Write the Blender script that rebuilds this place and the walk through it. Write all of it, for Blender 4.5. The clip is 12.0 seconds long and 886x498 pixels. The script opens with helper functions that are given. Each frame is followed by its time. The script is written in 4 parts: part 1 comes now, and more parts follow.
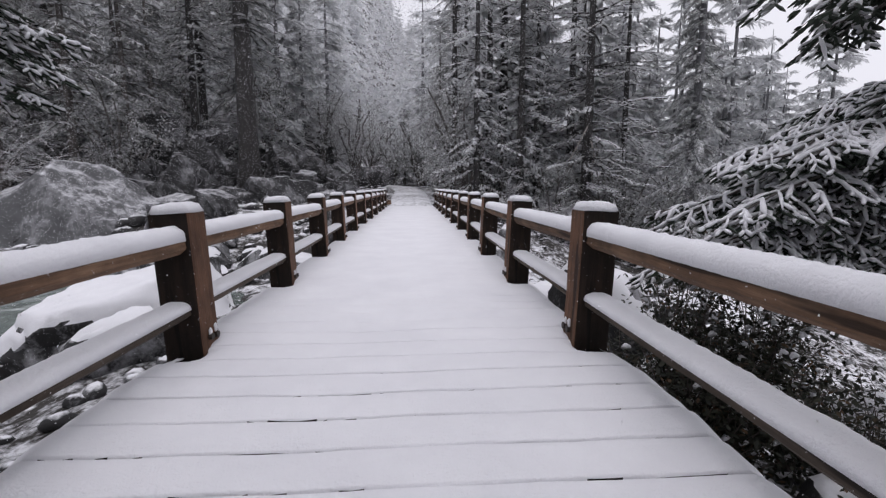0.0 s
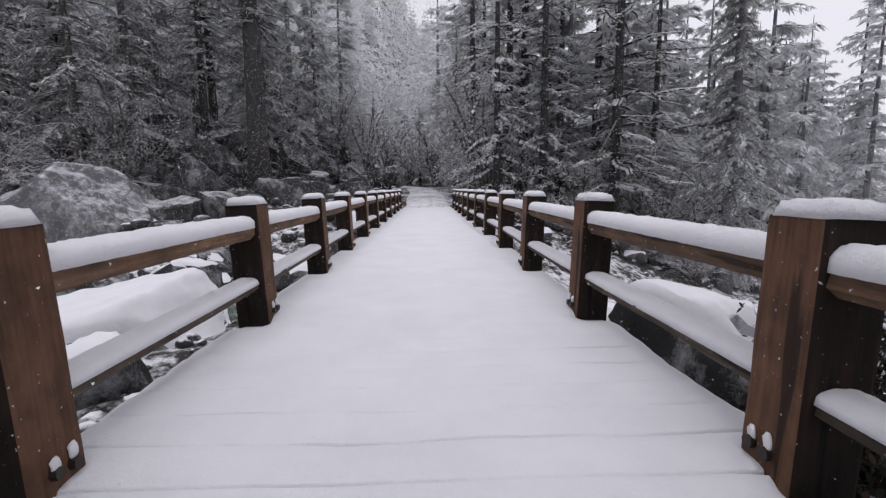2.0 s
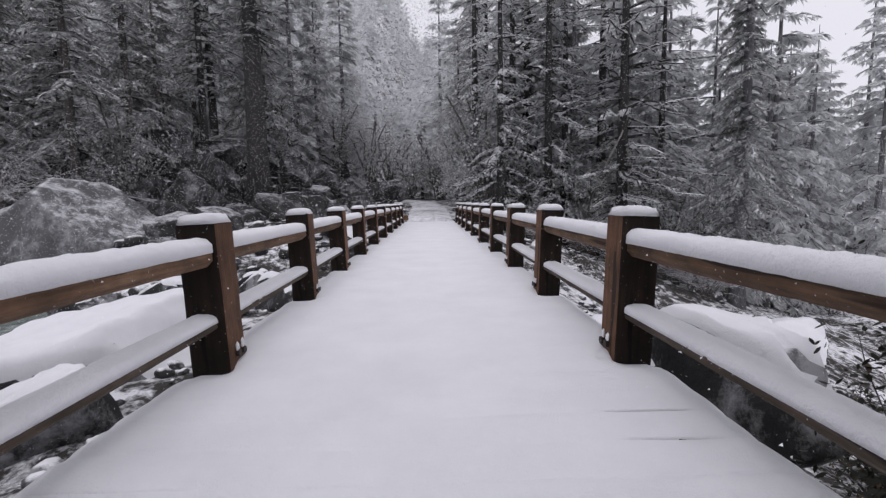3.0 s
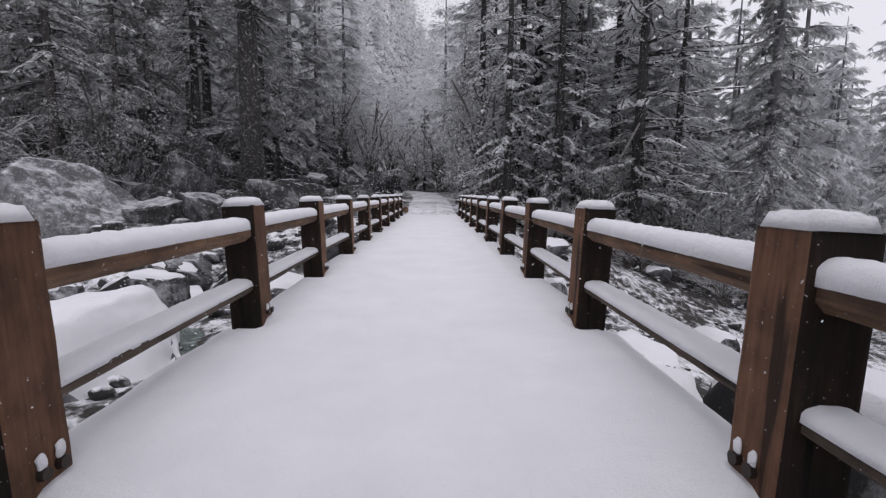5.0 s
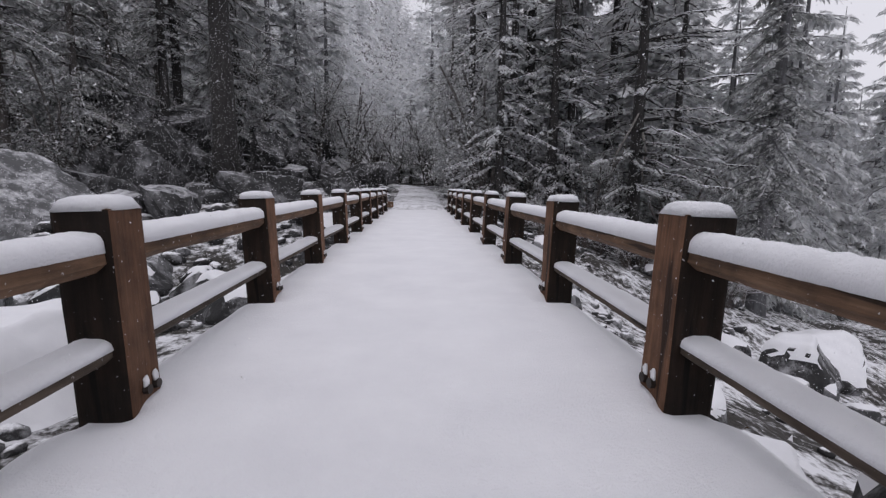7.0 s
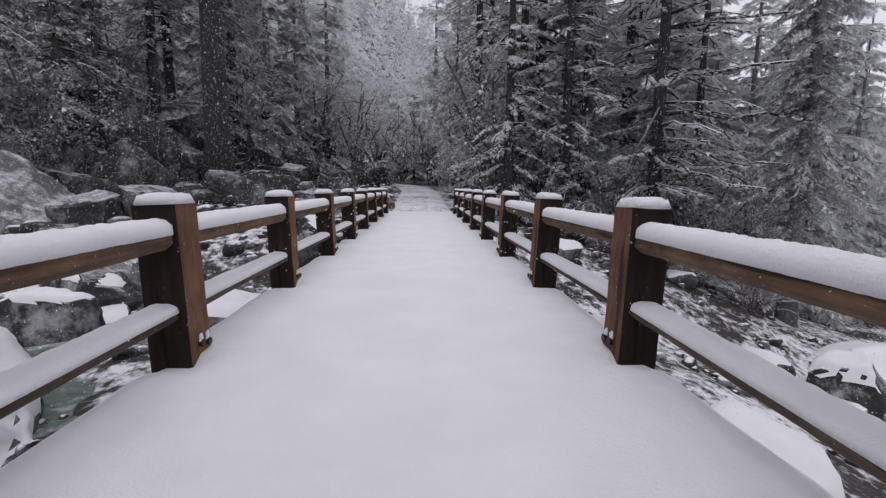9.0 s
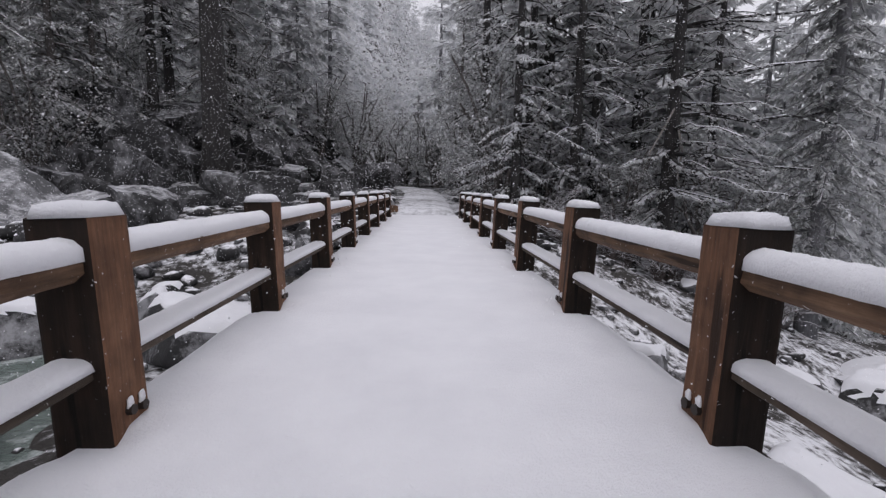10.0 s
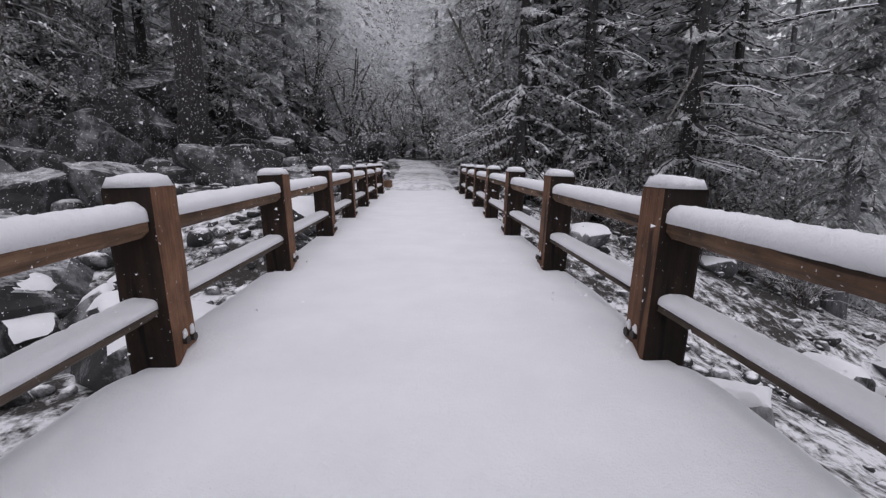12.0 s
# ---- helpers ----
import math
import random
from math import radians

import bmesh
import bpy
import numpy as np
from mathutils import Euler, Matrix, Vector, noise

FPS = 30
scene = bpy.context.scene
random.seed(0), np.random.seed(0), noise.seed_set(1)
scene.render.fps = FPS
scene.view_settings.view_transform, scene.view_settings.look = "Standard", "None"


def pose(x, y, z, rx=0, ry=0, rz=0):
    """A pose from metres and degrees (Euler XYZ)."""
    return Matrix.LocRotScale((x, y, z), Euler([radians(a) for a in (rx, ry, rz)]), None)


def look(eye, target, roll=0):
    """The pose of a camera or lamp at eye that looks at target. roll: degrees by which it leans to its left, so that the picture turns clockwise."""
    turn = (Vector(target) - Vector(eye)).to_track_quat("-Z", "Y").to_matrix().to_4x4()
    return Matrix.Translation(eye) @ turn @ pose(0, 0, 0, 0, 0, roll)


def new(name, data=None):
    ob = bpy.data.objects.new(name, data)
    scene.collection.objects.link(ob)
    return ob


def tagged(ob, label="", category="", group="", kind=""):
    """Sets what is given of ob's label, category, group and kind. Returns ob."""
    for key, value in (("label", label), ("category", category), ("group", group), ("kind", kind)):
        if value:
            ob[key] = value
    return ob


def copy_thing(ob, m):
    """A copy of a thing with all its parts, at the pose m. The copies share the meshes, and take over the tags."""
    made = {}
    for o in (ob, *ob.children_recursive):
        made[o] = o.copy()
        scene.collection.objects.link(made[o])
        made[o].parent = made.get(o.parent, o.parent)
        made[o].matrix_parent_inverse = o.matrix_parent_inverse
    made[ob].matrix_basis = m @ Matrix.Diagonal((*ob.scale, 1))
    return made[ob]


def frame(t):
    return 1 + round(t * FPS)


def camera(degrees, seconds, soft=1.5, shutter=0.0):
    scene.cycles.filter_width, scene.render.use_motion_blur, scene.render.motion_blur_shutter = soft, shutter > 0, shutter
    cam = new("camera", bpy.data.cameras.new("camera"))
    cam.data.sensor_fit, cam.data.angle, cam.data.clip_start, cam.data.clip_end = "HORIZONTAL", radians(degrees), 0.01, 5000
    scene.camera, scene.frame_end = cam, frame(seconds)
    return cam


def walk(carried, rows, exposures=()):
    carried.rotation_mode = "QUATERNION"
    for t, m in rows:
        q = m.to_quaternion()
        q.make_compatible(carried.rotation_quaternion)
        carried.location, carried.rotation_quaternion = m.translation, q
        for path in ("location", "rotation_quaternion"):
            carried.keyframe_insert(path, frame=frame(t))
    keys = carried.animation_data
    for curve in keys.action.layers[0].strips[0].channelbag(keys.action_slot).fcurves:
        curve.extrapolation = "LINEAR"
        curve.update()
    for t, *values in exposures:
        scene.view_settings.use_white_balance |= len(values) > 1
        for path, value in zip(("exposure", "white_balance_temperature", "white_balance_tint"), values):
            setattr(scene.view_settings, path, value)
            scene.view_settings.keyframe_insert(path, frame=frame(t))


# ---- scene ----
cam = camera(88.3, 12.0, soft=1.3)
PATH = [
    (0, (0.18, 0.222, 1.353), (0.308, 2.199, 1.083), -0.1),
    (0.5, (0.136, 0.744, 1.317), (0.274, 2.72, 1.045), -0.1),
    (1, (0.096, 1.285, 1.283), (0.135, 3.271, 1.05), -0.4),
    (1.5, (0.032, 1.805, 1.282), (0.092, 3.787, 1.02), -0.3),
    (2, (0.051, 2.269, 1.287), (0.114, 4.25, 1.022), -0.6),
    (2.5, (0.081, 2.707, 1.301), (0.121, 4.688, 1.031), -0.6),
    (3, (0.074, 3.163, 1.285), (0.125, 5.151, 1.079), -1.0),
    (4.8, (0.096, 4.88, 1.279), (0.139, 6.867, 1.051), 1.0),
    (5, (0.122, 5.025, 1.28), (0.168, 7.01, 1.039), 0.5),
    (5.5, (0.134, 5.455, 1.277), (0.184, 7.438, 1.023), 0.6),
    (6, (0.105, 5.986, 1.292), (0.189, 7.966, 1.02), 0.6),
    (6.5, (0.13, 6.462, 1.276), (0.232, 8.436, 0.97), 0.8),
    (7, (0.069, 6.928, 1.295), (0.176, 8.907, 1.027), 0.7),
    (7.2, (0.047, 7.109, 1.35), (0.161, 9.086, 1.069), 0.7),
    (8.8, (0.068, 8.677, 1.344), (0.168, 10.657, 1.077), 0.6),
    (9, (0.093, 8.895, 1.287), (0.183, 10.875, 1.018), 0.6),
    (9.5, (0.07, 9.402, 1.307), (0.145, 11.381, 1.028), 0.9),
    (10, (0.007, 9.91, 1.319), (0.087, 11.891, 1.06), 1.1),
    (10.5, (0.036, 10.424, 1.313), (0.129, 12.407, 1.063), 1.4),
    (11, (0.041, 10.918, 1.3), (0.128, 12.894, 1.001), 1.6),
    (11.5, (0.03, 11.445, 1.327), (0.113, 13.415, 0.991), 1.7),
    (12, (0.065, 11.985, 1.314), (0.151, 13.948, 0.938), 0.3),
]
walk(cam, [(t, look(eye, target, roll)) for t, eye, target, roll in PATH], [(0.0, -0.08, 6250, 17), (1.5, -0.10, 6250, 17), (3.0, -0.16, 6250, 17), (5.5, -0.18, 6250, 17), (7.0, -0.28, 6250, 17), (9.5, -0.24, 6250, 17), (12.0, -0.20, 6250, 17)])

# world, sun
SUN_EL, SUN_AZ = radians(77), radians(188)
world = bpy.data.worlds.new("overcast")
scene.world = world
world.use_nodes = True
wn, wl = world.node_tree.nodes, world.node_tree.links
sky = wn.new("ShaderNodeTexSky")
sky.sky_type = "NISHITA"
sky.sun_disc = False
sky.sun_elevation, sky.sun_rotation = SUN_EL, SUN_AZ
sky.air_density, sky.dust_density, sky.ozone_density = 1.0, 6.0, 1.0
hsv = wn.new("ShaderNodeHueSaturation")
hsv.inputs["Saturation"].default_value = 0.12
wl.new(sky.outputs[0], hsv.inputs["Color"])
# a closed ceiling of snow cloud, nearly as bright at the horizon as overhead
cloud = wn.new("ShaderNodeMix")
cloud.data_type = "RGBA"
cloud.inputs[0].default_value = 0.85
cloud.inputs[7].default_value = (6.5, 6.55, 6.65, 1)
wl.new(hsv.outputs[0], cloud.inputs[6])
wl.new(cloud.outputs[2], wn["Background"].inputs[0])
wn["Background"].inputs[1].default_value = 0.15
sun = new("sun", bpy.data.lights.new("sun", "SUN"))
sun.data.energy, sun.data.angle, sun.data.color = 0.5, radians(40), (1, 0.98, 0.96)
sun.matrix_world = look((0, 0, 0), (-math.sin(SUN_AZ) * math.cos(SUN_EL), -math.cos(SUN_AZ) * math.cos(SUN_EL), -math.sin(SUN_EL)))


# materials
def material(name, rough=0.8):
    m = bpy.data.materials.new(name)
    m.use_nodes = True
    n = m.node_tree
    b = n.nodes["Principled BSDF"]
    b.inputs["Roughness"].default_value = rough
    return m, n, b


def tex_noise(n, scale, detail=4, rough=0.6, vec=None, stretch=None, space="Object"):
    c = n.nodes.new("ShaderNodeTexCoord")
    src = c.outputs[space]
    if stretch:
        mp = n.nodes.new("ShaderNodeMapping")
        mp.inputs["Scale"].default_value = stretch
        n.links.new(src, mp.inputs[0])
        src = mp.outputs[0]
    t = n.nodes.new("ShaderNodeTexNoise")
    t.inputs["Scale"].default_value, t.inputs["Detail"].default_value, t.inputs["Roughness"].default_value = scale, detail, rough
    n.links.new(src, t.inputs["Vector"])
    return t.outputs["Fac"]


def ramp(n, fac, stops):
    r = n.nodes.new("ShaderNodeValToRGB")
    e = r.color_ramp.elements
    while len(e) < len(stops):
        e.new(0.5)
    for el, (p, c) in zip(e, stops):
        el.position = p
        el.color = (*c, 1) if len(c) == 3 else (c[0], c[0], c[0], 1)
    n.links.new(fac, r.inputs[0])
    return r.outputs[0]


def mixc(n, fac, a, b, mode="MIX"):
    m = n.nodes.new("ShaderNodeMix")
    m.data_type, m.blend_type = "RGBA", mode
    for sock, v in ((m.inputs[0], fac), (m.inputs[6], a), (m.inputs[7], b)):
        if isinstance(v, (int, float)):
            sock.default_value = v
        elif isinstance(v, tuple):
            sock.default_value = (*v, 1)
        else:
            n.links.new(v, sock)
    return m.outputs[2]


def bump(n, b, height, strength, dist):
    u = n.nodes.new("ShaderNodeBump")
    u.inputs["Strength"].default_value, u.inputs["Distance"].default_value = strength, dist
    n.links.new(height, u.inputs["Height"])
    n.links.new(u.outputs[0], b.inputs["Normal"])


def up_mask(n, lo, hi, noise_out=None, amount=0.5):
    """How far a surface faces upwards, roughened by a noise: where snow can lie."""
    g = n.nodes.new("ShaderNodeNewGeometry")
    sp = n.nodes.new("ShaderNodeSeparateXYZ")
    n.links.new(g.outputs["Normal"], sp.inputs[0])
    v = sp.outputs[2]
    if noise_out is not None:
        k = n.nodes.new("ShaderNodeMath")
        k.operation = "MULTIPLY_ADD"
        n.links.new(noise_out, k.inputs[0])
        k.inputs[1].default_value, k.inputs[2].default_value = amount, -amount / 2
        a = n.nodes.new("ShaderNodeMath")
        n.links.new(v, a.inputs[0])
        n.links.new(k.outputs[0], a.inputs[1])
        v = a.outputs[0]
    mr = n.nodes.new("ShaderNodeMapRange")
    mr.inputs[1].default_value, mr.inputs[2].default_value = lo, hi
    n.links.new(v, mr.inputs[0])
    return mr.outputs[0]


def snow_material():
    m, n, b = material("snow", 0.75)
    big, fine = tex_noise(n, 1.3, 5), tex_noise(n, 60, 6, 0.7)
    n.links.new(ramp(n, big, [(0.3, (0.76, 0.76, 0.79)), (0.7, (0.83, 0.83, 0.855))]), b.inputs["Base Color"])
    mid = tex_noise(n, 14, 5, 0.65)
    b.inputs["Specular IOR Level"].default_value = 0.2
    bump(n, b, mixc(n, 0.45, mid, fine), 0.85, 0.03)
    return m


def wood_material(name, dark, mid, light, axis, rough=0.75):
    m, n, b = material(name, rough)
    st = [12, 12, 12]
    st[axis] = 0.9
    grain = tex_noise(n, 1.6, 8, 0.65, stretch=tuple(st))
    blot = tex_noise(n, 3.0, 5, 0.6)
    col = ramp(n, grain, [(0.22, dark), (0.5, mid), (0.82, light)])
    col = mixc(n, ramp(n, blot, [(0.42, (0.0,)), (0.68, (0.75,))]), col, dark)
    b.inputs["Specular IOR Level"].default_value = 0.25
    oi = n.nodes.new("ShaderNodeObjectInfo")
    tone = ramp(n, oi.outputs["Random"], [(0, (0.75,)), (1, (1.2,))])
    col = mixc(n, 1.0, col, tone, "MULTIPLY")
    crack = tex_noise(n, 1.1, 3, 0.4, stretch=tuple(0.6 * v if v > 1 else 0.5 * v for v in st))
    col = mixc(n, ramp(n, crack, [(0.34, (0.85,)), (0.37, (0.0,))]), col, tuple(0.4 * c for c in dark))
    fleck = ramp(n, tex_noise(n, 38, 2, 0.5), [(0.70, (0.0,)), (0.75, (0.75,))])
    n.links.new(mixc(n, fleck, col, (0.62, 0.61, 0.62)), b.inputs["Base Color"])
    bump(n, b, mixc(n, 0.4, grain, crack), 0.9, 0.018)
    return m


def rock_material(name, dark, light, snow_lo, snow_hi, frost=0.25):
    m, n, b = material(name, 0.85)
    f1, f2, f3 = tex_noise(n, 0.9, 6, 0.65), tex_noise(n, 9, 8, 0.7), tex_noise(n, 2.6, 8, 0.75)
    col = mixc(n, f2, mixc(n, ramp(n, f1, [(0.35, (0.0,)), (0.65, (1.0,))]), dark, light), dark)
    streak = tex_noise(n, 0.55, 9, 0.72, stretch=(1.0, 1.0, 0.45))
    dust = ramp(n, mixc(n, 0.65, f3, streak), [(0.50, (0.0,)), (0.60, (frost,))])
    col = mixc(n, dust, col, (0.78, 0.78, 0.81))
    col = mixc(n, up_mask(n, snow_lo, snow_hi, f3, 0.9), col, (0.84, 0.84, 0.87))
    n.links.new(col, b.inputs["Base Color"])
    bump(n, b, mixc(n, 0.5, f2, f3), 0.7, 0.08)
    return m


def ground_material(name, bare, white):
    m, n, b = material(name, 0.9)
    f1, f2, f3 = tex_noise(n, 0.35, 6, 0.6), tex_noise(n, 2.6, 8, 0.72), tex_noise(n, 14, 6, 0.7)
    soil = ramp(n, f3, [(0.3, (0.014, 0.012, 0.011)), (0.7, (0.06, 0.054, 0.048))])
    cover = ramp(n, mixc(n, 0.45, f2, f1), [(bare, (0.0,)), (white, (1.0,))])
    n.links.new(mixc(n, cover, soil, (0.82, 0.82, 0.85)), b.inputs["Base Color"])
    bump(n, b, mixc(n, 0.5, f2, f3), 0.8, 0.15)
    return m


def bark_material(name, dark, light, frost=0.35):
    m, n, b = material(name, 0.9)
    g = tex_noise(n, 2.2, 8, 0.7, stretch=(4, 4, 0.6))
    f = tex_noise(n, 5, 7, 0.75)
    col = ramp(n, g, [(0.35, dark), (0.68, light)])
    col = mixc(n, ramp(n, f, [(0.56, (0.0,)), (0.74, (frost,))]), col, (0.75, 0.75, 0.78))
    n.links.new(col, b.inputs["Base Color"])
    bump(n, b, g, 0.9, 0.06)
    return m


def leaf_material(name, dark, light, pale_tone, share, rough=0.75, through_=0.4):
    """Needles or leaves; a share of the clumps is paler: dry snow and, on forest trees, painted mist."""
    m, n, b = material(name, rough)
    g = n.nodes.new("ShaderNodeNewGeometry")
    r = g.outputs["Random Per Island"]
    col = ramp(n, r, [(0.0, dark), (max(0.02, 1 - share - 0.02), light), (min(0.99, 1 - share + 0.02), pale_tone), (1.0, tuple(min(0.85, 1.25 * c) for c in pale_tone))])
    oi = n.nodes.new("ShaderNodeObjectInfo")
    tone = ramp(n, oi.outputs["Random"], [(0, (0.8,)), (1, (1.15,))])
    n.links.new(mixc(n, 1.0, col, tone, "MULTIPLY"), b.inputs["Base Color"])
    b.inputs["Specular IOR Level"].default_value = 0.2
    tl, mx = n.nodes.new("ShaderNodeBsdfTranslucent"), n.nodes.new("ShaderNodeMixShader")
    mx.inputs[0].default_value = through_
    n.links.new(b.inputs["Base Color"].links[0].from_socket, tl.inputs[0])
    n.links.new(b.outputs[0], mx.inputs[1])
    n.links.new(tl.outputs[0], mx.inputs[2])
    n.links.new(mx.outputs[0], n.nodes["Material Output"].inputs[0])
    return m


def plain_material(name, colour, rough=0.5, metal=0.0):
    m, n, b = material(name, rough)
    f = tex_noise(n, 25, 5)
    n.links.new(mixc(n, f, tuple(0.7 * c for c in colour), tuple(min(1, 1.2 * c) for c in colour)), b.inputs["Base Color"])
    b.inputs["Metallic"].default_value = metal
    return m


def water_material():
    m, n, b = material("river_water", 0.12)
    f = tex_noise(n, 1.1, 6, 0.65, stretch=(1, 2.2, 1))
    foam = ramp(n, tex_noise(n, 0.8, 8, 0.7), [(0.50, (0.0,)), (0.66, (0.9,))])
    n.links.new(mixc(n, foam, (0.12, 0.15, 0.135), (0.62, 0.66, 0.65)), b.inputs["Base Color"])
    bump(n, b, f, 0.6, 0.25)
    return m


SNOW = snow_material()
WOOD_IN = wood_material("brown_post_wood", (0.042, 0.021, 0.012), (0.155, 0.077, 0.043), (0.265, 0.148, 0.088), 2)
WOOD_DARK = wood_material("dark_post_wood", (0.008, 0.0055, 0.004), (0.020, 0.012, 0.008), (0.048, 0.029, 0.019), 2, 0.8)
WOOD_RAIL = wood_material("weathered_rail_wood", (0.036, 0.021, 0.013), (0.145, 0.084, 0.050), (0.28, 0.18, 0.115), 1)
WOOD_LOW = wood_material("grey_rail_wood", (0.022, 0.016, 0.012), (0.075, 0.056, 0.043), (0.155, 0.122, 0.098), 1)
WOOD_DECK = wood_material("dark_deck_wood", (0.012, 0.010, 0.009), (0.03, 0.025, 0.022), (0.06, 0.05, 0.045), 0)
ROCK = rock_material("grey_granite", (0.035, 0.035, 0.037), (0.125, 0.125, 0.13), 0.6, 1.0)
ROCK_SLOPE = rock_material("dark_slope_rock", (0.015, 0.015, 0.016), (0.062, 0.061, 0.062), 0.80, 1.2, 0.22)
GRANITE = rock_material("pale_granite", (0.085, 0.086, 0.09), (0.16, 0.161, 0.165), 0.74, 1.1, 0.30)
ROCK_DARK = rock_material("wet_dark_rock", (0.012, 0.012, 0.013), (0.055, 0.053, 0.052), 0.74, 0.95, 0.4)
GROUND = ground_material("snowy_ground", 0.47, 0.56)
TRAIL = ground_material("trodden_snow", 0.32, 0.54)
# BARK and BARK_FAR are lightened: mist between the trees is in their colour
BARK = bark_material("pine_bark", (0.05, 0.044, 0.041), (0.15, 0.135, 0.125), 0.6)
BARK_DARK = bark_material("dark_pine_bark", (0.013, 0.012, 0.012), (0.055, 0.051, 0.049), 0.10)
BARK_FAR = bark_material("hazed_bark", (0.12, 0.12, 0.125), (0.26, 0.26, 0.27), 0.7)
# NEEDLE and NEEDLE_FAR hold haze in their colour besides snow, the far one more
NEEDLE = leaf_material("hazed_pine_needles", (0.31, 0.316, 0.31), (0.47, 0.477, 0.47), (0.68, 0.687, 0.695), 0.28, 0.75, 0.68)
NEEDLE_FAR = leaf_material("hazed_far_needles", (0.55, 0.557, 0.56), (0.69, 0.697, 0.70), (0.79, 0.80, 0.81), 0.4, 0.75, 0.7)
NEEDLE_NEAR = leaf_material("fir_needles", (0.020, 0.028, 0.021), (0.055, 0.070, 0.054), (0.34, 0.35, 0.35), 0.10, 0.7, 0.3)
LEAF = leaf_material("evergreen_leaves", (0.018, 0.021, 0.016), (0.058, 0.058, 0.042), (0.12, 0.075, 0.045), 0.08, 0.5)
TWIG = bark_material("snowy_twigs", (0.05, 0.04, 0.036), (0.16, 0.13, 0.12), 0.7)
FLAKE = leaf_material("snowflakes", (0.82, 0.82, 0.85), (0.86, 0.86, 0.89), (0.88, 0.88, 0.90), 0.3, 0.9, 0.5)
DRIFT = bark_material("bleached_wood", (0.16, 0.145, 0.13), (0.36, 0.33, 0.31), 0.8)
STEEL = plain_material("rusty_bolt", (0.06, 0.05, 0.045), 0.5, 0.8)
WATER = water_material()


# mesh helpers
def mesh_of(name, verts, faces, mats, index=None, smooth=False):
    me = bpy.data.meshes.new(name)
    me.from_pydata([tuple(v) for v in verts], [], faces)
    for m in mats if isinstance(mats, (list, tuple)) else [mats]:
        me.materials.append(m)
    if index is not None:
        me.polygons.foreach_set("material_index", index)
    if smooth:
        me.polygons.foreach_set("use_smooth", [True] * len(me.polygons))
    me.update()
    return me


def put(name, me, parent=None, m=None, label="", kind=""):
    ob = new(name, me)
    if parent is not None:
        ob.parent = parent
    if m is not None:
        ob.matrix_basis = m
    return tagged(ob, label, "", "", kind)


def bm_mesh(name, bm, mats, smooth=False):
    me = bpy.data.meshes.new(name)
    bm.normal_update()
    bm.to_mesh(me)
    bm.free()
    for mt in mats if isinstance(mats, (list, tuple)) else [mats]:
        me.materials.append(mt)
    if smooth:
        me.polygons.foreach_set("use_smooth", [True] * len(me.polygons))
    return me


def empty(name, m, label, category, group="", kind=""):
    ob = new(name)
    ob.empty_display_size = 0.2
    ob.matrix_basis = m
    return tagged(ob, label, category, group, kind)


def tube(path, radii, sides=6, cap=True):
    """Vertices and faces of a bent, tapered rod along the points of path."""
    vs, fs = [], []
    for i, p in enumerate(path):
        d = (Vector(path[min(i + 1, len(path) - 1)]) - Vector(path[max(i - 1, 0)])).normalized()
        a = d.cross(Vector((0.31, 0.17, 0.93))).normalized()
        c = d.cross(a)
        for k in range(sides):
            w = 2 * math.pi * k / sides
            vs.append(Vector(p) + radii[i] * (math.cos(w) * a + math.sin(w) * c))
    for i in range(len(path) - 1):
        for k in range(sides):
            k2 = (k + 1) % sides
            fs.append((i * sides + k, i * sides + k2, (i + 1) * sides + k2, (i + 1) * sides + k))
    if cap:
        fs.append(tuple(range((len(path) - 1) * sides, len(path) * sides)))
        fs.append(tuple(reversed(range(sides))))
    return vs, fs


def join(bits):
    vs, fs = [], []
    for v, f in bits:
        o = len(vs)
        vs.extend(v)
        fs.extend(tuple(k + o for k in q) for q in f)
    return vs, fs


def sstep(a, b, v):
    t = np.clip((v - a) / (b - a), 0, 1)
    return t * t * (3 - 2 * t)


# ---------------- ground ----------------
def hill(x, y):
    """Height of the ground at a place of the plan."""
    left, right = np.maximum(0, -x - 3), np.maximum(0, x - 3)
    # valley that falls away to the right of the bridge
    fall = -np.minimum(10.5, 0.34 * right)
    bed = -2.55 - 0.02 * left
    near = sstep(9, -3, y)
    far = sstep(24, 33, y)
    back = np.maximum(0, y - 33)
    slope = np.minimum(0.055 * back, 30) + sstep(2, 14, left) * np.minimum(0.24 * np.maximum(0, y - 38), 30) + 0.02 * left
    centre = bed + near * (1.2 + 1.15 * sstep(3, -3, y)) + far * 2.45
    z = centre + fall * (1 - 0.5 * near) + far * slope
    side = np.maximum(0, np.abs(x) - 55)
    z = z + 0.28 * np.minimum(side, 160) * (x < 0) + 0.42 * np.minimum(np.maximum(0, y - 105), 170) * (1 - 0.75 * sstep(0.3, 0.6, x / np.maximum(60, y))) - 0.75 * sstep(-7, -10, x) * sstep(6, 9, y) * sstep(26, 20, y)
    return z


def grain(x, y):
    p = Vector((x * 0.35, y * 0.35, 0.3))
    q = Vector((x * 1.3, y * 1.3, 2.3))
    return noise.noise(p) * 0.35 + noise.noise(q) * 0.14


def in_path(x, y):
    return float(sstep(3.6, 2.0, abs(x + 0.02 * max(0, y - 33))) * sstep(31.0, 33.0, y)) if y < 120 else 0.0


def ground_z(x, y):
    k = 1 - in_path(x, y)
    return float(hill(np.float64(x), np.float64(y))) + k * grain(x, y) * (1 if abs(x) < 60 else 3)


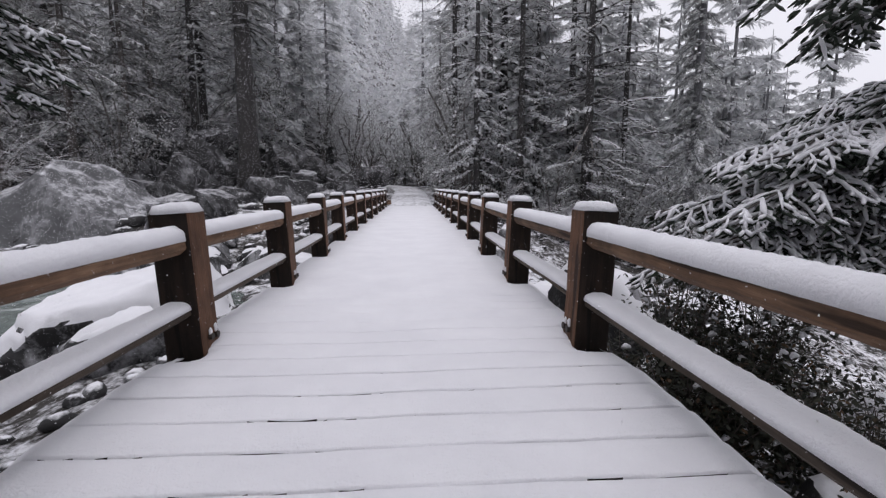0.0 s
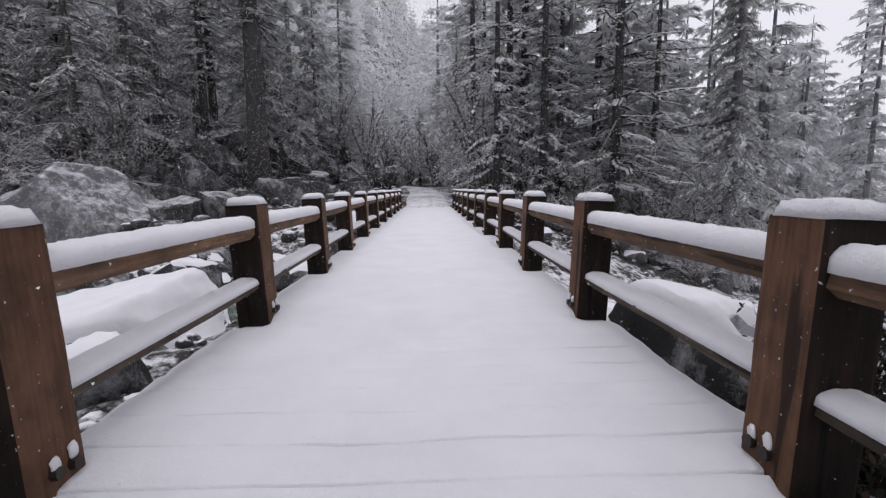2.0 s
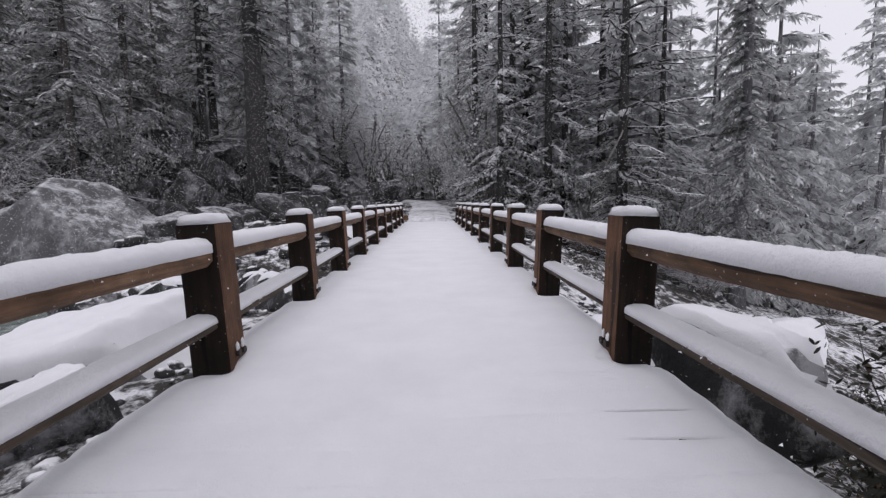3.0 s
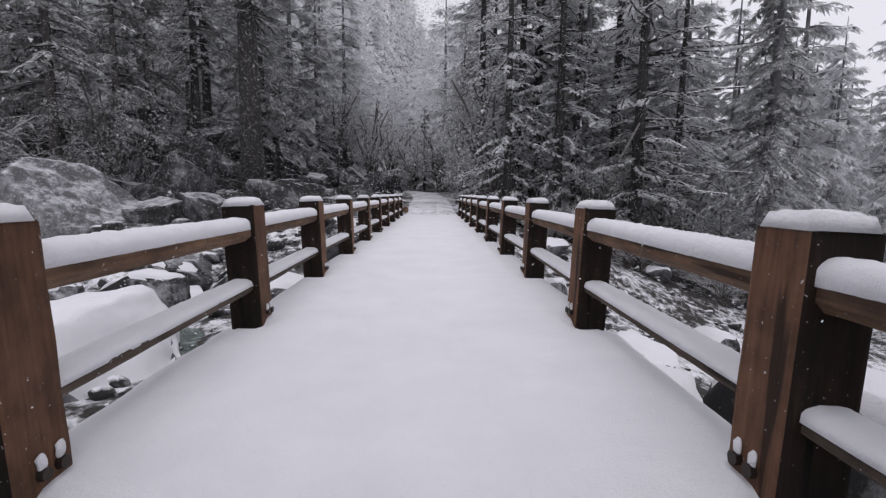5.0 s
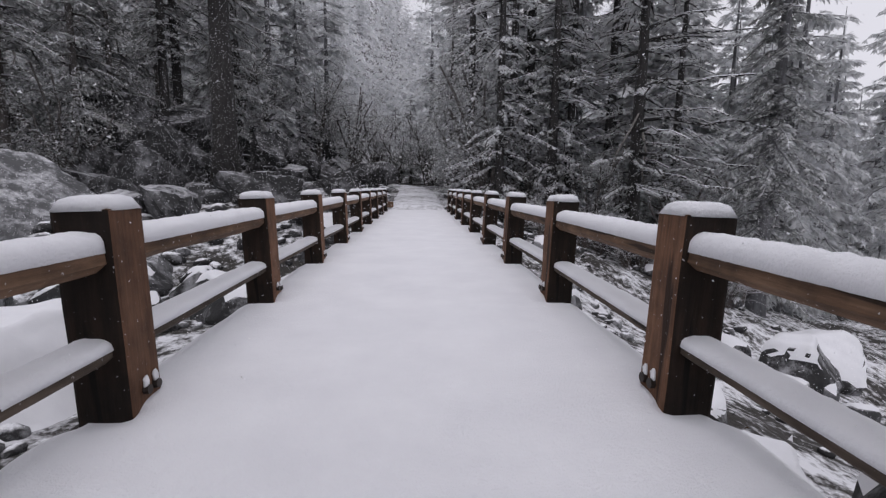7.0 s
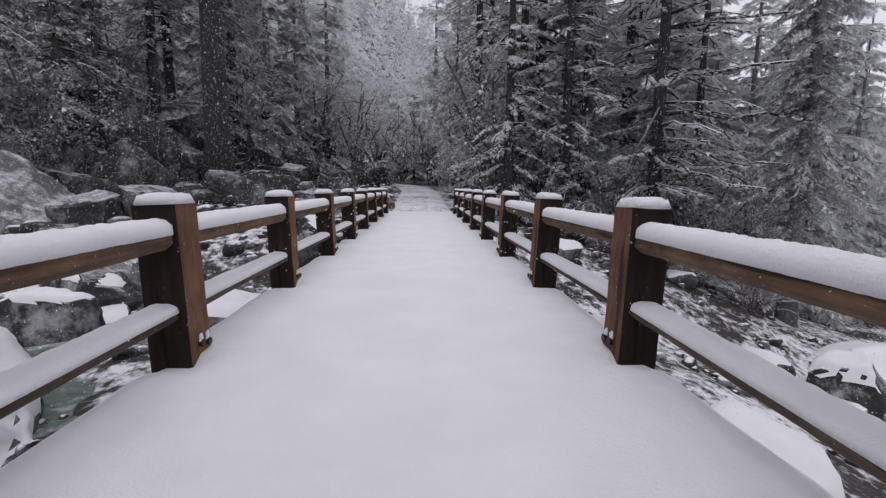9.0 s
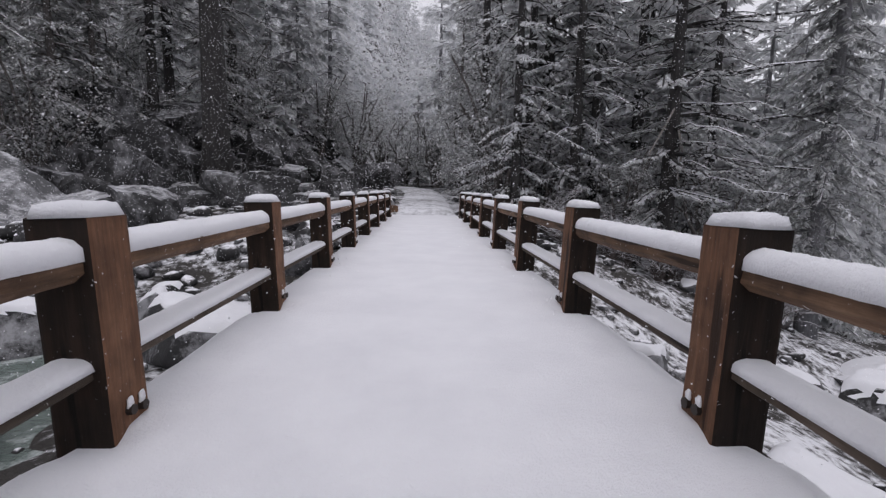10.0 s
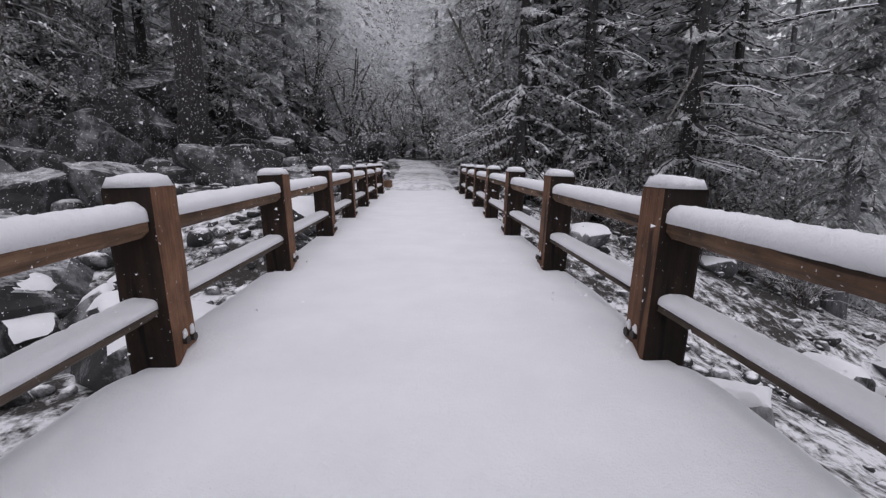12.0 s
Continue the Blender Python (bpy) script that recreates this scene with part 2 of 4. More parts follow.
gx = np.concatenate([np.linspace(-420, -60, 19)[:-1], np.linspace(-60, -22, 26)[:-1], np.linspace(-22, 22, 111), np.linspace(22, 60, 26)[1:], np.linspace(60, 420, 19)[1:]])
gy = np.concatenate([np.linspace(-320, -20, 16)[:-1], np.linspace(-20, 48, 137), np.linspace(48, 100, 40)[1:], np.linspace(100, 420, 20)[1:]])
gv = [(x, y, ground_z(x, y)) for y in gy for x in gx]
gw = len(gx)
gf = [(j * gw + i, j * gw + i + 1, (j + 1) * gw + i + 1, (j + 1) * gw + i) for j in range(len(gy) - 1) for i in range(gw - 1)]
put("ground", mesh_of("ground", gv, gf, GROUND, smooth=True), label="rocky river valley floor under patchy fresh snow", kind="structure")["category"] = "ground"

# river
rv, rf = [], []
for j in range(41):
    for i in range(9):
        x = -34 + j * 0.9
        y = 8 + i * 1.2 - 0.12 * x
        rv.append((x, y + 2.5, -2.62 + 0.05 * noise.noise(Vector((x * 0.8, y * 0.8, 5))) - 0.02 * j / 10))
for j in range(40):
    for i in range(8):
        rf.append((j * 9 + i, (j + 1) * 9 + i, (j + 1) * 9 + i + 1, j * 9 + i + 1))
put("water", mesh_of("water", rv, rf, WATER, smooth=True), label="pale green river water with white ripples", kind="structure")["category"] = "river"

# snowy trail after the bridge
pv, pf = [], []
for j in range(40):
    y = 32.6 + j * 0.75
    for i in range(11):
        u = (i - 5) / 5
        x = -0.012 * max(0, y - 33) - 0.035 * max(0, y - 52) ** 2 + u * (1.95 + 0.3 * noise.noise(Vector((0, y * 0.3, u))))
        z = float(hill(np.float64(x), np.float64(y))) + 0.16 - 0.3 * abs(u) ** 4 + 0.03 * noise.noise(Vector((x, y, 1)))
        if y < 34.5:
            z = min(z, -0.03)
        pv.append((x, y, z))
for j in range(39):
    for i in range(10):
        pf.append((j * 11 + i, j * 11 + i + 1, (j + 1) * 11 + i + 1, (j + 1) * 11 + i))
put("trail", mesh_of("trail", pv, pf, TRAIL, smooth=True), label="snow-covered trail leading on from the bridge", kind="structure")["category"] = "trail"

# ---------------- bridge ----------------
PITCH, FIRST, POST, INNER, TOP = 2.733, 4.03, 0.314, 1.622, 1.152
START, END = -5.0, 33.4
POSTS = [FIRST + PITCH * k - (0.3 if k < 0 else 0.0) for k in range(-3, 11)]
EASE = {0: 0.0, 1: -0.03, 2: -0.015, 3: 0.025, 4: 0.03, 5: 0.02}


def box(bm, x0, x1, y0, y1, z0, z1, bevel=0.0):
    r = bmesh.ops.create_cube(bm, size=1, matrix=Matrix.LocRotScale(((x0 + x1) / 2, (y0 + y1) / 2, (z0 + z1) / 2), None, (x1 - x0, y1 - y0, z1 - z0)))
    if bevel:
        es = list({e for v in r["verts"] for e in v.link_edges})
        bmesh.ops.bevel(bm, geom=es, offset=bevel, segments=2, affect="EDGES", profile=0.6)


def post_mesh(side, seed):
    """Squared timber post with eased edges; its foot stands below the snow."""
    bm = bmesh.new()
    h = POST / 2
    box(bm, -h, h, -h, h, -0.25, TOP, 0.022)
    cuts = bmesh.ops.bisect_plane
    for z in (0.1, 0.35, 0.6, 0.85):
        cuts(bm, geom=bm.verts[:] + bm.edges[:] + bm.faces[:], plane_co=(0, 0, z), plane_no=(0, 0, 1))
    for v in bm.verts:
        p = v.co * 3.1 + Vector((seed * 3.7, seed, 0))
        v.co += 0.006 * Vector((noise.noise(p), noise.noise(p + Vector((5, 0, 0))), 0))
    bm.normal_update()
    # near, outer and bottom faces take the darker wood
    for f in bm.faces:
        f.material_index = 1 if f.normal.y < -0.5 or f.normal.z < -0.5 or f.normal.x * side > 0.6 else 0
    return bm_mesh("post", bm, [WOOD_IN, WOOD_DARK])


def cushion(wx, wy, h, seed, nx=9, ny=9, lip=0.012):
    """A pillow of snow that bulges a little over the edges below it."""
    vs, fs = [], []
    for j in range(ny):
        for i in range(nx):
            u, w = -1 + 2 * i / (nx - 1), -1 + 2 * j / (ny - 1)
            e = max(abs(u), abs(w))
            r = noise.noise(Vector((u * 1.3 + seed * 7.1, w * 1.3, seed)))
            z = h * (1 - e ** 4 * 0.7) + 0.012 * r
            if e > 0.99:
                z = -0.008 + 0.006 * r
            pull = 1 - 0.07 * (abs(u * w)) ** 3
            vs.append((u * (wx + lip + 0.008 * r) * pull, w * (wy + lip + 0.008 * r) * pull, z))
    for j in range(ny - 1):
        for i in range(nx - 1):
            fs.append((j * nx + i, j * nx + i + 1, (j + 1) * nx + i + 1, (j + 1) * nx + i))
    rim = [i for i in range(nx)] + [j * nx + nx - 1 for j in range(1, ny)] + [(ny - 1) * nx + i for i in range(nx - 2, -1, -1)] + [j * nx for j in range(ny - 2, 0, -1)]
    fs.append(tuple(reversed(rim)))
    return vs, fs


def rail_mesh(length, half, height, seed, wood):
    """Rough hewn rail with broad chamfers, a little crooked."""
    prof = [(-half * 0.55, 0), (half * 0.55, 0), (half, height * 0.38), (half * 0.96, height * 0.86), (half * 0.7, height), (-half * 0.7, height), (-half * 0.96, height * 0.86), (-half, height * 0.38)]
    n, vs, fs = 22, [], []
    for j in range(n):
        y = length * j / (n - 1)
        for k, (x, z) in enumerate(prof):
            p = Vector((seed * 5.3 + k * 0.4, y * 0.9, k * 1.1))
            q = Vector((seed * 2.3 + k * 2.4, y * 5, k * 1.7))
            vs.append((x + 0.010 * noise.noise(p) + 0.004 * noise.noise(q), y, z + 0.010 * noise.noise(p + Vector((9, 0, 0))) + 0.005 * noise.noise(q)))
    m = len(prof)
    for j in range(n - 1):
        for k in range(m):
            k2 = (k + 1) % m
            fs.append((j * m + k, j * m + k2, (j + 1) * m + k2, (j + 1) * m + k))
    fs += [tuple(range(m)), tuple(reversed(range((n - 1) * m, n * m)))]
    fs = [tuple(reversed(f)) for f in fs]
    return mesh_of("rail", vs, fs, wood)


def ridge_mesh(length, half, height, seed):
    """Long roll of snow lying on a rail."""
    n, m, vs, fs = 110, 11, [], []
    for j in range(n):
        y = length * j / (n - 1)
        for k in range(m):
            a = math.pi * k / (m - 1)
            r = noise.noise(Vector((seed * 3.1, y * 1.7, a))) * 0.09 + noise.noise(Vector((seed, y * 7, a * 2))) * 0.06 + noise.noise(Vector((seed * 1.7, y * 24, a * 5))) * 0.10
            x = -math.cos(a) * half * (1.0 + 0.5 * r)
            z = math.sin(a) ** 0.62 * height * (1 + r) if 0 < k < m - 1 else -0.012 + 0.04 * r
            vs.append((x, y, z))
    for j in range(n - 1):
        for k in range(m - 1):
            fs.append((j * m + k, j * m + k + 1, (j + 1) * m + k + 1, (j + 1) * m + k))
        fs.append((j * m + m - 1, j * m, (j + 1) * m, (j + 1) * m + m - 1))
    fs += [tuple(reversed(range(m))), tuple(range((n - 1) * m, n * m))]
    return mesh_of("rail_snow", vs, fs, SNOW, smooth=True)


def bolt_mesh():
    bm = bmesh.new()
    bmesh.ops.create_cone(bm, cap_ends=True, segments=8, radius1=0.034, radius2=0.03, depth=0.075, matrix=Matrix.Rotation(radians(90), 4, "Y"))
    return bm_mesh("bolt", bm, STEEL)


def lump_mesh(name, sx, sy, sz, seed, mat, rough=0.25, sub=2):
    bm = bmesh.new()
    bmesh.ops.create_icosphere(bm, subdivisions=sub, radius=1)
    for v in bm.verts:
        v.co *= 1 + rough * noise.noise(v.co * 1.7 + Vector((seed, 0, 0)))
        v.co = Vector((v.co.x * sx, v.co.y * sy, v.co.z * sz))
    return bm_mesh(name, bm, mat, smooth=True)


BOLT = bolt_mesh()
BOLT_SNOW = lump_mesh("bolt_snow", 0.016, 0.024, 0.042, 3, SNOW, 0.5)
CAPS = [mesh_of("post_snow", *cushion(POST / 2, POST / 2, 0.078, s), SNOW, smooth=True) for s in (1, 2, 3, 4)]
SPAN = PITCH - POST + 0.06
RAILS = [rail_mesh(SPAN, 0.112, 0.13, s, WOOD_RAIL) for s in (1, 2, 3, 4, 5)]
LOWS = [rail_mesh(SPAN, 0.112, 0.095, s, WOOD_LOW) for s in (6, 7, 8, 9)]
RIDGES = [ridge_mesh(SPAN - 0.02, 0.118, 0.108, s) for s in (1, 2, 3, 4)]
LOW_RIDGES = [ridge_mesh(SPAN - 0.02, 0.116, 0.060, s) for s in (5, 6, 7, 8)]
rng = random.Random(4)
for side in (-1, 1):
    railing = empty("bridge_railing", pose(0, 0, 0), "brown timber post and rail bridge railing topped with snow", "railing", "bridge railings")
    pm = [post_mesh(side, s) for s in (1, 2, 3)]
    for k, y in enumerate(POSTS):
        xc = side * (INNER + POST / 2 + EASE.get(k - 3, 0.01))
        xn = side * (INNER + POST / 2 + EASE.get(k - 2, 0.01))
        p = put("post", pm[k % 3], railing, pose(xc - side * 0.034, y + POST / 2, 0, rng.uniform(-0.5, 0.5), side * 2.2 + rng.uniform(-0.3, 0.3), rng.uniform(-1, 1)), "square brown timber post, darker on its near and outer faces")
        put("post_snow", CAPS[rng.randrange(4)], p, pose(0, 0, TOP - 0.002, 0, 0, 90 * rng.randrange(4)), "rounded cap of fresh snow")
        for dy in (-0.02, 0.08):
            put("bolt", BOLT, p, pose(-side * (POST / 2 - 0.006), dy, 0.062 + rng.uniform(-0.01, 0.01)))
            put("bolt_snow", BOLT_SNOW, p, pose(-side * (POST / 2 + 0.010), dy, 0.108 + rng.uniform(-0.01, 0.01), rng.uniform(-12, 12), 0, 0), "small clot of snow on the bolt")
        if k + 1 < len(POSTS):
            y0 = y + POST - 0.03
            gap = POSTS[k + 1] - y - POST + 0.06
            skew, fit = math.degrees(math.atan2(xc - xn, gap)), Matrix.Diagonal((1, gap / SPAN, 1, 1))
            r = put("rail", RAILS[rng.randrange(5)], railing, pose(xc, y0, 0.815, rng.uniform(-0.3, 0.3), 0, skew) @ fit, "rough hewn timber rail")
            put("rail_snow", RIDGES[rng.randrange(4)], r, pose(0, 0.01, 0.123), "thick roll of snow")
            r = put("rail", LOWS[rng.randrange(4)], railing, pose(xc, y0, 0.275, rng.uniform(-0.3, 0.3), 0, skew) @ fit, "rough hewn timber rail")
            put("rail_snow", LOW_RIDGES[rng.randrange(4)], r, pose(0, 0.01, 0.089), "thin roll of snow")

# deck snow
HALF = INNER + POST - 0.005
PLANK, JOINT = 0.3325, 0.172


def deck_height(x, y, rows):
    """Snow on the deck: gentle waves, and slots where the joints between planks show through at the near end."""
    z = 0.010 * noise.noise(Vector((x * 0.9, y * 0.7, 0))) + 0.005 * noise.noise(Vector((x * 4, y * 4, 3)))
    z -= 0.012 * math.exp(-((x + 0.3) / 0.55) ** 2)
    j = round((y - JOINT) / PLANK)
    d = y - JOINT - j * PLANK
    if j in rows:
        deep, spans = rows[j]
        wob = 0.014 * noise.noise(Vector((x * 2.1, j * 3.3, 1)))
        open_ = 0.0
        for a, b, full in spans:
            open_ = max(open_, full * float(sstep(a, a + 0.15, x)) * float(sstep(b, b - 0.15, x)))
        open_ = max(open_, 0.0 if y > 4.7 else 0.34 + 0.3 * noise.noise(Vector((x * 1.9, j * 5.1, 8))))
        z -= 1.35 * deep * open_ * math.exp(-(((d - wob) / 0.0075) ** 2))
        z -= 0.10 * deep * math.exp(-(((d - wob) / 0.055) ** 2))
    # scoop round the feet of the posts
    k = min(range(len(POSTS)), key=lambda q: abs(POSTS[q] + POST / 2 - y))
    dx, dy = max(0, INNER + 0.02 - abs(x)), max(0, POSTS[k] - y) + 2.6 * max(0, y - POSTS[k] - 0.02)
    z -= 0.075 * math.exp(-((dx / 0.13) ** 2) - (dy / 0.2) ** 2)
    if y < 11:
        z -= 0.012 * float(sstep(11, 5, y)) * math.exp(-((d / 0.05) ** 2)) * (0.6 + 0.8 * noise.noise(Vector((x * 1.4, j * 2.7, 4))))
    edge = HALF - abs(x)
    wav = 0.03 * noise.noise(Vector((x * 0.2, y * 1.1, 7)))
    z -= 0.085 * (1 - float(sstep(0.0, 0.10 + wav, edge)))
    return z


rr = random.Random(11)
rows = {}
for j in range(-16, 105):
    y = j * PLANK + JOINT
    deep = 0.080 * float(sstep(5.4, 2.6, y)) + 0.007 * float(sstep(9, 4, y))
    if deep < 0.002:
        continue
    spans = []
    x = -HALF
    while x < HALF:
        w = rr.uniform(0.3, 1.1)
        if rr.random() < 0.72:
            spans.append((x, x + w, rr.uniform(0.35, 1.0)))
        x += w + rr.uniform(0, 0.3)
    if rr.random() < 0.6:
        spans.append((HALF - rr.uniform(0.5, 1.0), HALF - 0.12, 1.2))
    if 5.3 < y < 5.9:
        deep, spans = 0.07, [(1.1, 1.72, 1.0 if y > 5.7 else 0.6)]
    rows[j] = (deep, spans)
ys = list(np.arange(START, 0.6, 0.06)) + list(np.arange(0.6, 1.9, 0.02)) + list(np.arange(1.9, 5.95, 0.006)) + list(np.arange(5.95, 12, 0.05)) + list(np.arange(12, END + 0.01, 0.12))
xs = np.linspace(-HALF, HALF, 67)
def ragged(x, y):
    far = max(0.0, abs(x) / HALF - 0.75) / 0.25
    sg = 1 if x > 0 else -1
    return x + far * sg * (0.05 * noise.noise(Vector((sg * 3.0, y * 0.8, 0))) + 0.025 * noise.noise(Vector((sg * 5.0, y * 3.1, 2))))


dv = [(ragged(x, y), y, deck_height(x, y, rows)) for y in ys for x in xs]
w = len(xs)
df = [(j * w + i, j * w + i + 1, (j + 1) * w + i + 1, (j + 1) * w + i) for j in range(len(ys) - 1) for i in range(w - 1)]
# where a joint has stayed open the snow has fallen through it
df = [f for f in df if not (abs(dv[f[0]][0]) < HALF - 0.14 and 1.9 < dv[f[0]][1] < 6 and sum(dv[q][2] for q in f) / 4 < -0.046)]
snow_sheet = put("deck_snow", mesh_of("deck_snow", dv, df, SNOW, smooth=True), label="untrodden sheet of fresh snow lying on the deck planks")
tagged(snow_sheet, category="snow")

# deck: beams and planks
deck = empty("bridge_deck", pose(0, 0, 0), "dark timber plank deck on heavy side beams", "bridge deck", kind="structure")
for x in (-HALF + 0.16, -0.7, 0.7, HALF - 0.16):
    bm = bmesh.new()
    box(bm, x - 0.13, x + 0.13, START, END - 0.2, -0.95, -0.195, 0.015)
    put("beam", bm_mesh("beam", bm, WOOD_DECK), deck)


# ---------------- rocks ----------------
def boulder_bm(sx, sy, sz, seed, sub=4, flat=0.0, facets=13, cuts=(), craggy=False):
    """A boulder broken along a few planes and roughened; flat cuts its top level; a craggy one keeps sharp edges and ledges."""
    r = random.Random(seed)
    bm = bmesh.new()
    bmesh.ops.create_icosphere(bm, subdivisions=sub, radius=1)
    planes = []
    for _ in range(facets):
        d = Vector((r.gauss(0, 1), r.gauss(0, 1), r.gauss(0, 0.8))).normalized()
        planes.append((d, r.uniform(0.44, 0.74) if craggy else r.uniform(0.52, 0.86)))
    if flat:
        planes.append((Vector((r.uniform(-0.15, 0.15), r.uniform(-0.15, 0.15), 1)).normalized(), 1 - flat))
    planes += [(Vector(d).normalized(), k) for d, k in cuts]
    for v in bm.verts:
        c = v.co.copy()
        for d, k in planes + planes if craggy else planes:
            over = c.dot(d) - k
            if over > 0:
                c -= d * over * (1.0 if craggy else 0.92)
        o = Vector((seed * 1.37, seed * 0.71, seed * 2.1))
        c *= 1 + 0.10 * noise.noise(c * 1.6 + o) + 0.05 * noise.noise(c * 4.5 + o) + 0.02 * noise.noise(c * 11 + o)
        if craggy:
            step = noise.noise(Vector((c.x * 0.8, c.y * 0.8, c.z * 3.2)) + o)
            c *= 1.28 * (1 + (0.07 if step > 0.12 else 0.0) - (0.07 if step < -0.16 else 0.0))
        v.co = Vector((c.x * sx, c.y * sy, c.z * sz))
    bm.normal_update()
    return bm


def snow_bm(bm, thr, thick, seed):
    """The snow that lies on the upward faces of a boulder, a skin with thickness."""
    out = bm.copy()
    out.normal_update()
    dead = [f for f in out.faces if f.normal.z < thr + 0.12 * noise.noise(f.calc_center_median() * 1.1 + Vector((seed, 0, 0)))]
    bmesh.ops.delete(out, geom=dead, context="FACES")
    todo, best = set(out.faces), []
    while todo:
        isle, edge = [], [todo.pop()]
        while edge:
            f = edge.pop()
            isle.append(f)
            for e in f.edges:
                for g in e.link_faces:
                    if g in todo:
                        todo.discard(g)
                        edge.append(g)
        if len(isle) > len(best):
            best = isle
    keep = set(best)
    bmesh.ops.delete(out, geom=[f for f in out.faces if f not in keep], context="FACES")
    out.normal_update()
    rim = {v for e in out.edges if e.is_boundary for v in e.verts}
    for v in out.verts:
        if v in rim:
            v.co += Vector((0, 0, 0.006))
        else:
            v.co += Vector((0, 0, thick * (1 + 0.5 * noise.noise(v.co * 1.5) + 0.35 * noise.noise(v.co * 4.5)))) + 0.3 * thick * v.normal
    return out


def boulder(x, y, z, sx, sy, sz, seed, turn=0, mat=None, flat=0.0, snow=0.6, thick=0.07, sub=4, label="grey granite boulder dusted with snow", tilt=0, facets=13, cuts=()):
    base = empty("boulder", pose(x, y, z, tilt, 0, turn), label, "boulder", "river and hillside boulders")
    craggy = mat is None and not snow
    bm = boulder_bm(sx, sy, sz, seed, sub, flat, max(11, facets) if craggy else facets, cuts, craggy)
    cover = snow_bm(bm, snow, thick, seed) if snow else None
    put("rock", bm_mesh("rock", bm, mat or (ROCK_SLOPE if craggy else ROCK), smooth=not craggy), base)
    if cover:
        put("snow_cover", bm_mesh("snow_cover", cover, SNOW, smooth=True), base, label="layer of fresh snow")
    return base


SLAB = "dark boulder with a broad white sheet of snow on top"
boulder(-21.9, 31.0, -2.0, 6.7, 5.4, 5.85, 21, 0, GRANITE, 0, 0, sub=6, facets=5, cuts=(((0.62, -0.25, 0.75), 0.60), ((-0.5, -0.45, 0.75), 0.66), ((0.1, -0.95, 0.3), 0.6)), label="huge pale grey granite boulder streaked with snow")
boulder(-8.0, 14.4, -2.75, 3.5, 3.5, 2.0, 5, -25, ROCK_DARK, 0.2, 0.18, 0.14, 5, SLAB)
boulder(-9.8, 20.8, -2.4, 1.7, 1.2, 1.0, 23, 20, ROCK_DARK, 0.1, 0.72, 0.07, 4)
boulder(-12.2, 19.4, -2.5, 1.5, 1.3, 1.0, 24, 75, ROCK_DARK, 0.1, 0.72, 0.07, 4)
boulder(-7.2, 22.6, -2.3, 1.3, 1.1, 0.9, 25, -30, ROCK_DARK, 0.1, 0.72, 0.07, 4)
boulder(-11.0, 23.6, -2.3, 1.5, 1.1, 1.1, 26, 10, ROCK_DARK, 0.1, 0.72, 0.07, 4)
boulder(-6.4, 10.5, -2.25, 1.55, 1.0, 1.0, 6, 25, ROCK_DARK, 0.1, 0.75, 0.06, 4, "wet black boulder at the water's edge with patches of snow")
boulder(-8.8, 12.1, -2.65, 1.5, 1.1, 0.8, 7, 30, ROCK_DARK, 0.1, 0.75, 0.06, 4, "wet black boulder at the water's edge with patches of snow")
boulder(-5.2, 21.0, -2.5, 2.2, 2.0, 1.2, 8, 10, ROCK_DARK, 0.1, 0.75, 0.10, 4, SLAB)
boulder(3.7, 8.7, -1.35, 0.95, 1.5, 1.18, 13, 12, ROCK_DARK, 0.15, 0.55, 0.12, 4, SLAB)
boulder(3.15, 10.9, -1.9, 0.9, 1.2, 1.0, 14, 40, ROCK_DARK, 0.2, 0.55, 0.1, 4, SLAB)
boulder(4.6, 14.4, -2.6, 1.1, 1.6, 0.9, 17, -30, ROCK_DARK, 0.3, 0.5, 0.08, 4, SLAB)
boulder(6.4, 5.6, -2.4, 1.0, 1.0, 0.9, 15, 30, ROCK_DARK, 0, 0.7, 0.05, 4)
boulder(2.95, 16.0, -1.6, 0.55, 1.0, 1.02, 18, 10, ROCK_DARK, 0.2, 0.45, 0.1, 4, SLAB)
boulder(4.2, 3.7, -2.0, 0.75, 0.8, 0.6, 16, 60, ROCK_DARK, 0, 0.8, 0.04, 4)
# hillside boulders beyond the far bank
boulder(-14.4, 51.8, 4.2, 2.8, 2.2, 2.6, 31, 15, snow=0)
boulder(-12.5, 46.3, 3.1, 2.3, 2.0, 2.0, 32, 40, snow=0, facets=6, sub=5)
boulder(-9.6, 55.2, 1.9, 3.0, 2.4, 1.7, 33, -10, snow=0)
boulder(-5.6, 56.5, 2.1, 2.8, 2.2, 1.8, 34, 5, flat=0.25, snow=0, facets=7, label="overhanging flat-topped granite boulder with a snow crust")
boulder(-10.9, 41.6, 0.3, 2.5, 1.9, 1.7, 35, 70, snow=0, facets=6, sub=5)
boulder(-8.5, 44.0, 0.2, 2.2, 1.6, 0.9, 36, 20, snow=0.75, thick=0.06)
boulder(-21.2, 46.5, 3.6, 3.4, 2.6, 2.9, 61, 25, snow=0)
boulder(-26.0, 43.0, 2.6, 3.2, 2.6, 2.4, 62, 60, snow=0)
boulder(-17.6, 44.0, 2.0, 2.0, 1.7, 1.7, 63, 10, snow=0)
boulder(-23.0, 51.5, 5.2, 3.4, 2.8, 2.6, 64, 80, snow=0)
boulder(-10.4, 49.5, 2.6, 1.8, 1.5, 1.5, 65, 35, snow=0)
boulder(-24.0, 44.0, 1.8, 3.2, 2.4, 2.3, 37, 10, snow=0)
boulder(-19.0, 40.0, 0.6, 2.7, 2.0, 1.9, 38, 50, snow=0)
